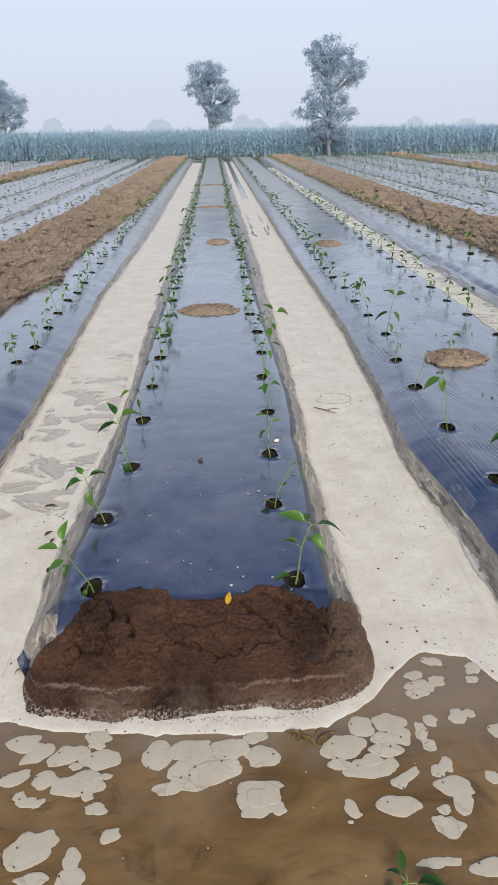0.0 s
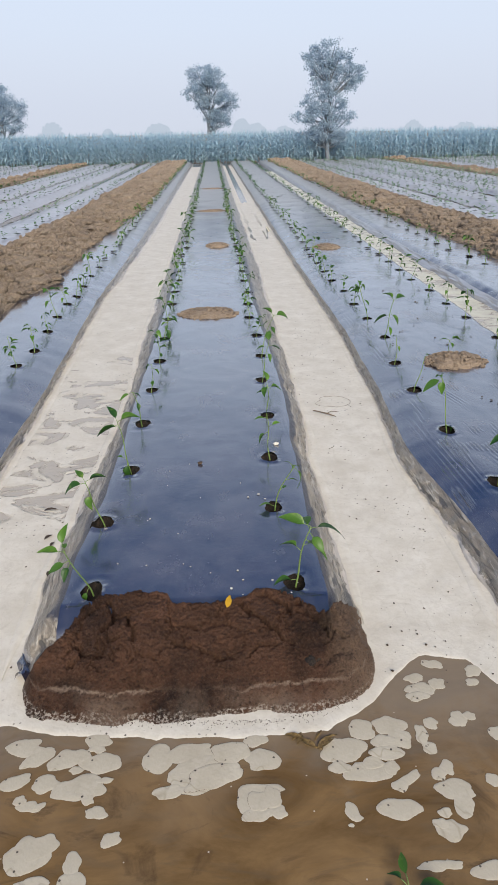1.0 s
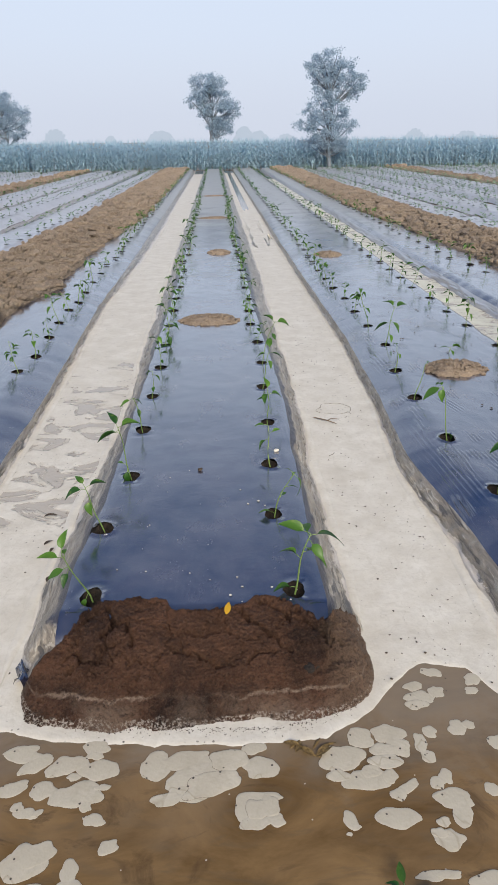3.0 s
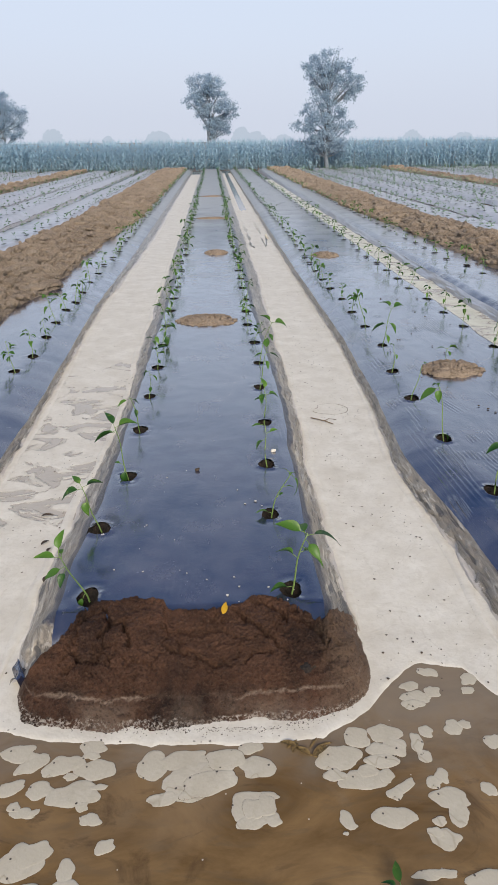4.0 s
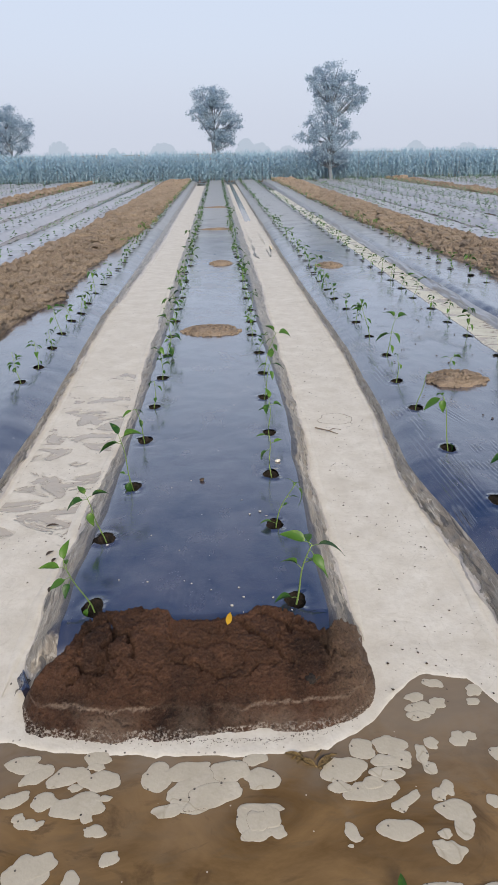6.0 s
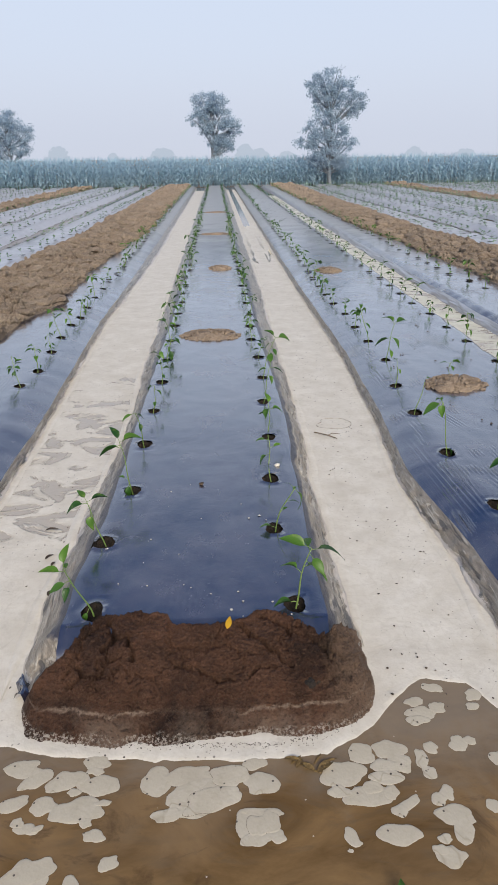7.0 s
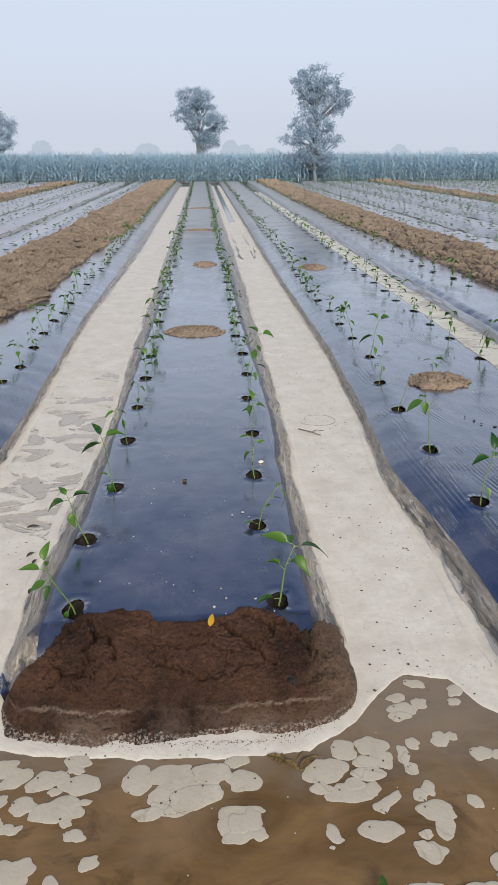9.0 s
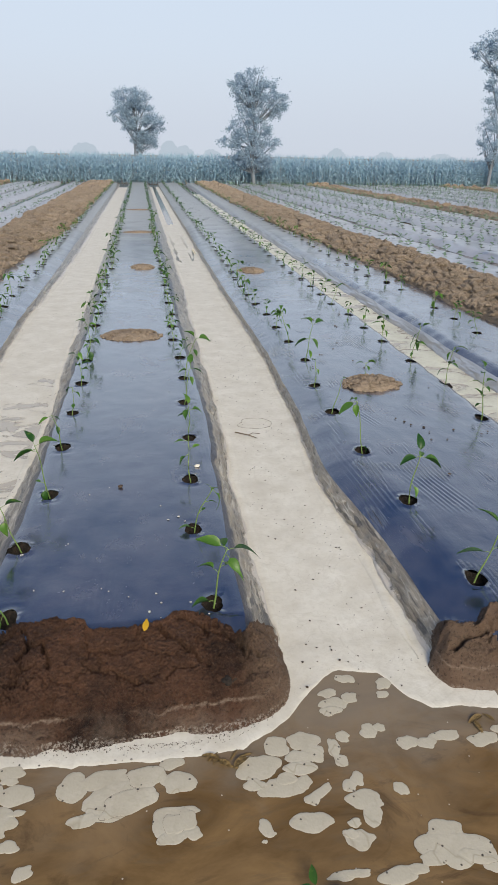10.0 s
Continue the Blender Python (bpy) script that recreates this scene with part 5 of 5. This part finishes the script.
rng = random.Random(8)
pieces = []
for k in range(520):
    z = WATER_Z + 0.0065
    if k < 370:
        if k % 5 == 0:
            knot = (rng.uniform(0.66, 1.04), 1.75 + 5 * rng.random() ** 1.6)
        px, py = knot[0] + rng.gauss(0, 0.045), knot[1] + rng.gauss(0, 0.07)
        if not 0.64 < px < 1.05 or k % 3 == 0:
            continue
    elif k < 420:
        px, py = rng.uniform(-1.1, -0.66), 1.65 + 5 * rng.random() ** 1.4
    else:
        px, py, z = rng.uniform(1.45, 2.25), rng.uniform(3.0, 7.0), 0.005
    L = 0.0012 * rng.uniform(1, 2.2) ** 2 if k < 420 else rng.uniform(0.004, 0.012)
    if k >= 420 and k % 2:
        continue
    ring = [(px + L * rng.uniform(0.5, 1.4) * math.cos(q), py + L * rng.uniform(0.5, 1.4) * math.sin(q), z) for q in (0, 1.1, 2.2, 3.3, 4.4, 5.4)]
    pieces.append((ring + [(px, py, z + L * 0.6)], [(q, (q + 1) % 6, 6) for q in range(6)]))
# peppered fringe where the foam laps at the clay
foot_x, foot_y = (-0.61, -0.55, -0.45, -0.32, -0.13, 0.04, 0.23, 0.385, 0.495, 0.565), (1.70, 1.645, 1.60, 1.567, 1.549, 1.537, 1.53, 1.557, 1.613, 1.704)
for k in range(620):
    px = rng.uniform(-0.60, 0.565)
    py = float(np.interp(px, foot_x, foot_y)) - abs(rng.gauss(0, 0.016)) - 0.002
    L, z = 0.0007 * rng.uniform(1, 2) ** 1.8, WATER_Z + 0.0028
    ring = [(px + L * rng.uniform(0.5, 1.6) * math.cos(q), py + L * rng.uniform(0.5, 1.6) * math.sin(q), z) for q in (0, 1.26, 2.5, 3.8, 5.0)]
    pieces.append((ring + [(px, py, z + L * 0.5)], [(q, (q + 1) % 5, 5) for q in range(5)]))
whole("debris", mesh_of("debris", *joined(pieces), DEBRIS, False), "dark specks of plant debris and soil on foam and film", "debris", kind="stuff")

rng = random.Random(21)
pieces = []
for k in range(26):
    px, py, L = rng.uniform(-0.36, 0.36), 1.98 + 1.1 * rng.random() ** 1.8, 0.0012 * rng.uniform(1, 2.2) ** 2.2
    ring = [(px + L * rng.uniform(0.6, 1.4) * math.cos(q * 0.7854), py + L * rng.uniform(0.6, 1.4) * math.sin(q * 0.7854), 0.0015) for q in range(8)]
    pieces.append((ring + [(px, py, 0.0015 + L * 0.1)], [(q, (q + 1) % 8, 8) for q in range(8)]))
whole("foam_flecks", mesh_of("foam_flecks", *joined(pieces), FOAM), "small pale flecks of foam splashed on the film", "foam", kind="stuff")

# the film's tucked corner beside the mound
xs, ys = [k / 10 for k in range(11)], [k / 8 for k in range(9)]
part("film_corner", mesh_of("film_corner", *grid(xs, ys, lambda u, v: (-0.640 + 0.06 * u + 0.01 * math.sin(v * 5), 1.735 + 0.085 * v + 0.012 * math.sin(u * 7), -0.140 + 0.046 * math.sin(math.pi * min(1.0, u + 0.15)) + 0.008 * math.sin(u * 15 + v * 9))), FILM), BED_C, "folded blue-black film corner")


# ---------------------------------------------------------------- maize field
def maize_plant(seed):
    rng = random.Random(seed)
    h = rng.uniform(1.60, 1.76)
    pieces = [tube([(0, 0, 0), (0.01, 0, h * 0.5), (0.0, 0.01, h * 0.92)], [0.014, 0.012, 0.006], 3)]
    for k in range(9):
        z = h * (0.12 + 0.09 * k)
        a = 3.14 * k + rng.uniform(-0.7, 0.7)
        L = rng.uniform(0.42, 0.7) * (1 - 0.03 * k)
        up = rng.uniform(0.5, 1.1)
        v, f = [], []
        for j in range(5):
            u = j / 4
            x = L * u * 0.8
            zz = z + L * (up * u - 1.05 * u * u)
            w = 0.045 * (1 - u) ** 0.7 + 0.003
            v += [(x * math.cos(a) + w * math.sin(a), x * math.sin(a) - w * math.cos(a), zz), (x * math.cos(a) - w * math.sin(a), x * math.sin(a) + w * math.cos(a), zz)]
            if j:
                f.append((2 * j - 2, 2 * j - 1, 2 * j + 1, 2 * j))
        pieces.append((v, f))
    for k in range(4):
        a = rng.uniform(0, 6.28)
        pieces.append(([(0, 0.012, h * 0.85), (0, -0.012, h * 0.85), (0.16 * math.cos(a), 0.16 * math.sin(a), h + 0.08)], [(0, 1, 2)]))
    return joined(pieces)


def maize_field():
    models = [maize_plant(k) for k in range(8)]
    arrays = [(np.array([tuple(v) for v in vs]), fs) for vs, fs in models]
    rng = random.Random(9)
    all_v, all_f, k = [], [], 0
    for r in range(13):
        x = -27.0
        while x < 50:
            x += rng.uniform(0.13, 0.26) * (1 + 0.03 * r)
            vs, fs = arrays[rng.randrange(8)]
            a, s = rng.uniform(0, 6.28), rng.uniform(0.93, 1.05)
            rot = np.array([[math.cos(a), -math.sin(a), 0], [math.sin(a), math.cos(a), 0], [0, 0, 1]]) * s
            all_v.append(vs @ rot.T + (x, 44.4 + 0.36 * r + 0.10 * (x > 10) * 0 + rng.uniform(-0.1, 0.1), -0.12))
            all_f += [tuple(i + k for i in f) for f in fs]
            k += len(vs)
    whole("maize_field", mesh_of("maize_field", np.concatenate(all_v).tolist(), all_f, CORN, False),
          "dense maize, haze-paled blue-green, along the field's edge", "maize", kind="stuff")


maize_field()


# ---------------------------------------------------------------- trees
def tree(label, x, y, trunk, blobs, count, seed, leaf=0.105):
    """A slim field tree: tapered trunk, limbs to each mass of the crown, and clumps of single leaves on the twigs."""
    rng = random.Random(seed)
    ob = thing("tree", label, "tree", "trees at the field's edge", at=(x, y, -0.15))
    h = trunk
    pts = [(0.10 * math.sin(k * 1.3 + seed), 0.05 * math.cos(k * 1.7), h * k / 8) for k in range(9)]
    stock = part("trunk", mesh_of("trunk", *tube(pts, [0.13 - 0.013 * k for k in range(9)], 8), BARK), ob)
    quads_v, quads_f = [], []
    for bx, bz, rx, rz in blobs:
        start = Vector(pts[min(8, max(1, int(8 * (bz - 1.3 * rz) / h)))])
        for k in range(5):
            a = rng.uniform(0, 6.28)
            end = Vector((bx + rx * 0.8 * math.cos(a), rx * 0.7 * math.sin(a), bz + rz * rng.uniform(-0.5, 0.8)))
            mid = start.lerp(end, 0.5) + Vector((0, 0, -0.1))
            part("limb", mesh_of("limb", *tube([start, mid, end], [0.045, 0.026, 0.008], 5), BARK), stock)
        for _ in range(int(count * rx * rz) + 8):
            # a clump at a twig's end, most of them in the outer shell
            t, c, r = rng.uniform(0, 6.283), rng.uniform(-1, 1), rng.uniform(0.45, 1.0) ** 0.6 * rng.uniform(0.9, 1.14)
            q = math.sqrt(1 - c * c)
            out = Vector((q * math.cos(t), q * math.sin(t), c))
            hub = Vector((bx + rx * r * out.x, rx * r * out.y, bz + rz * r * out.z))
            reach = rng.uniform(0.10, 0.24)
            for _ in range(rng.randint(30, 56)):
                p = hub + Vector((rng.gauss(0, 1), rng.gauss(0, 1), rng.gauss(0, 0.7))) * reach * 0.6 + out * reach * rng.uniform(-0.8, 1.0)
                d = (out * 0.8 + Vector((rng.gauss(0, 0.8), rng.gauss(0, 0.8), rng.gauss(-0.1, 0.6)))).normalized() * leaf * rng.uniform(0.5, 1.3)
                w = d.cross(Vector((rng.gauss(0, 1), rng.gauss(0, 1), rng.gauss(0, 1)))).normalized() * leaf * 0.30
                k = len(quads_v)
                quads_v += [p, p + d * 0.5 + w, p + d, p + d * 0.5 - w]
                quads_f.append((k, k + 1, k + 2, k + 3))
    part("crown", mesh_of("crown", quads_v, quads_f, TREE_LEAF, False), ob, "grey-green leaves paled with painted haze")
    return ob


tree("slim tree with a rounded leaning crown behind the maize", 0.0, 49.0, 4.8,
     [(-0.35, 5.05, 0.85, 0.65), (0.35, 4.9, 0.65, 0.55), (-0.95, 4.2, 0.62, 0.5), (0.25, 4.1, 0.95, 0.65), (1.25, 3.6, 0.55, 0.45), (0.75, 3.0, 0.65, 0.5), (-0.45, 3.5, 0.55, 0.4), (0.2, 2.7, 0.5, 0.4), (0.35, 2.25, 0.38, 0.35), (0.95, 2.45, 0.4, 0.3)], 95, 1)
tree("tall leafy tree with a two-tiered crown before the maize", 7.1, 44.1, 5.6,
     [(-0.2, 5.75, 0.95, 0.65), (-1.0, 5.45, 0.55, 0.45), (0.75, 5.3, 0.75, 0.6), (1.45, 4.7, 0.60, 0.45), (0.35, 4.7, 0.85, 0.5), (1.25, 4.1, 0.32, 0.3), (-0.5, 4.6, 0.5, 0.4),
      (-0.3, 3.85, 0.75, 0.4), (-0.95, 3.3, 0.65, 0.4), (0.25, 3.2, 0.80, 0.5), (-1.4, 2.5, 0.6, 0.3), (-0.4, 2.5, 0.95, 0.5), (0.95, 2.4, 0.6, 0.33), (0.0, 1.75, 1.0, 0.4), (0.65, 1.3, 0.5, 0.28), (-0.85, 1.6, 0.6, 0.3), (0.0, 1.1, 0.55, 0.25)], 80, 2)
tree("rounded haze-pale tree behind the maize", -13.6, 49.0, 3.8,
     [(0.2, 4.15, 0.65, 0.5), (1.0, 3.3, 0.65, 0.65), (-0.3, 3.5, 1.1, 0.8), (0.75, 2.4, 0.6, 0.4), (-1.2, 3.0, 0.9, 0.7), (-0.4, 2.3, 0.8, 0.5)], 90, 3)
tree("tall narrow tree with a heavy top before the maize", 22.9, 44.1, 8.4,
     [(-0.6, 8.4, 1.0, 0.65), (-1.6, 7.85, 0.75, 0.45), (0.6, 8.0, 1.1, 0.8), (-0.7, 7.2, 0.7, 0.5), (1.3, 7.2, 0.9, 0.7), (-0.4, 6.0, 0.65, 0.6), (-0.5, 4.8, 0.5, 0.55), (-0.5, 3.7, 0.65, 0.6), (-0.3, 2.6, 0.75, 0.55), (0.0, 1.7, 0.5, 0.4)], 80, 4)


# ---------------------------------------------------------------- the distance
def far_wood(x, z, rx, seed):
    rng = random.Random(seed)
    v, f = [], []
    for _ in range(900):
        a, r = rng.uniform(0, math.pi), rng.random() ** 0.5
        p = Vector((rx * r * math.cos(a) * rng.uniform(0.8, 1.1), rng.uniform(-2, 2), -3 + (z + 3) * r * math.sin(a)))
        d = Vector((rng.gauss(0, 1), 0.3, rng.gauss(0, 1))).normalized() * 0.5
        w = Vector((-d.z, 0.0, d.x)) * 0.7
        k = len(v)
        v += [p - d, p + w, p + d, p - w]
        f.append((k, k + 1, k + 2, k + 3))
    ob = whole("distant_wood", mesh_of("distant_wood", v, f, HAZE, False), "pale far-off wood, haze put in as glow", "backdrop", kind="structure")
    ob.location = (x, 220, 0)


for k, (x, z, rx) in enumerate(((-46.9, 5.2, 4.0), (-30.5, 3.0, 2.5), (-15.6, 4.3, 5.5), (9.2, 5.2, 3.6), (13.5, 4.0, 4.0), (22, 3.0, 4.0), (61, 4.0, 3.5), (77, 3.2, 4.5), (96, 3.0, 6), (118, 3.4, 7), (-70, 4, 6), (140, 3.2, 6))):
    far_wood(x, z, rx, 900 + k)
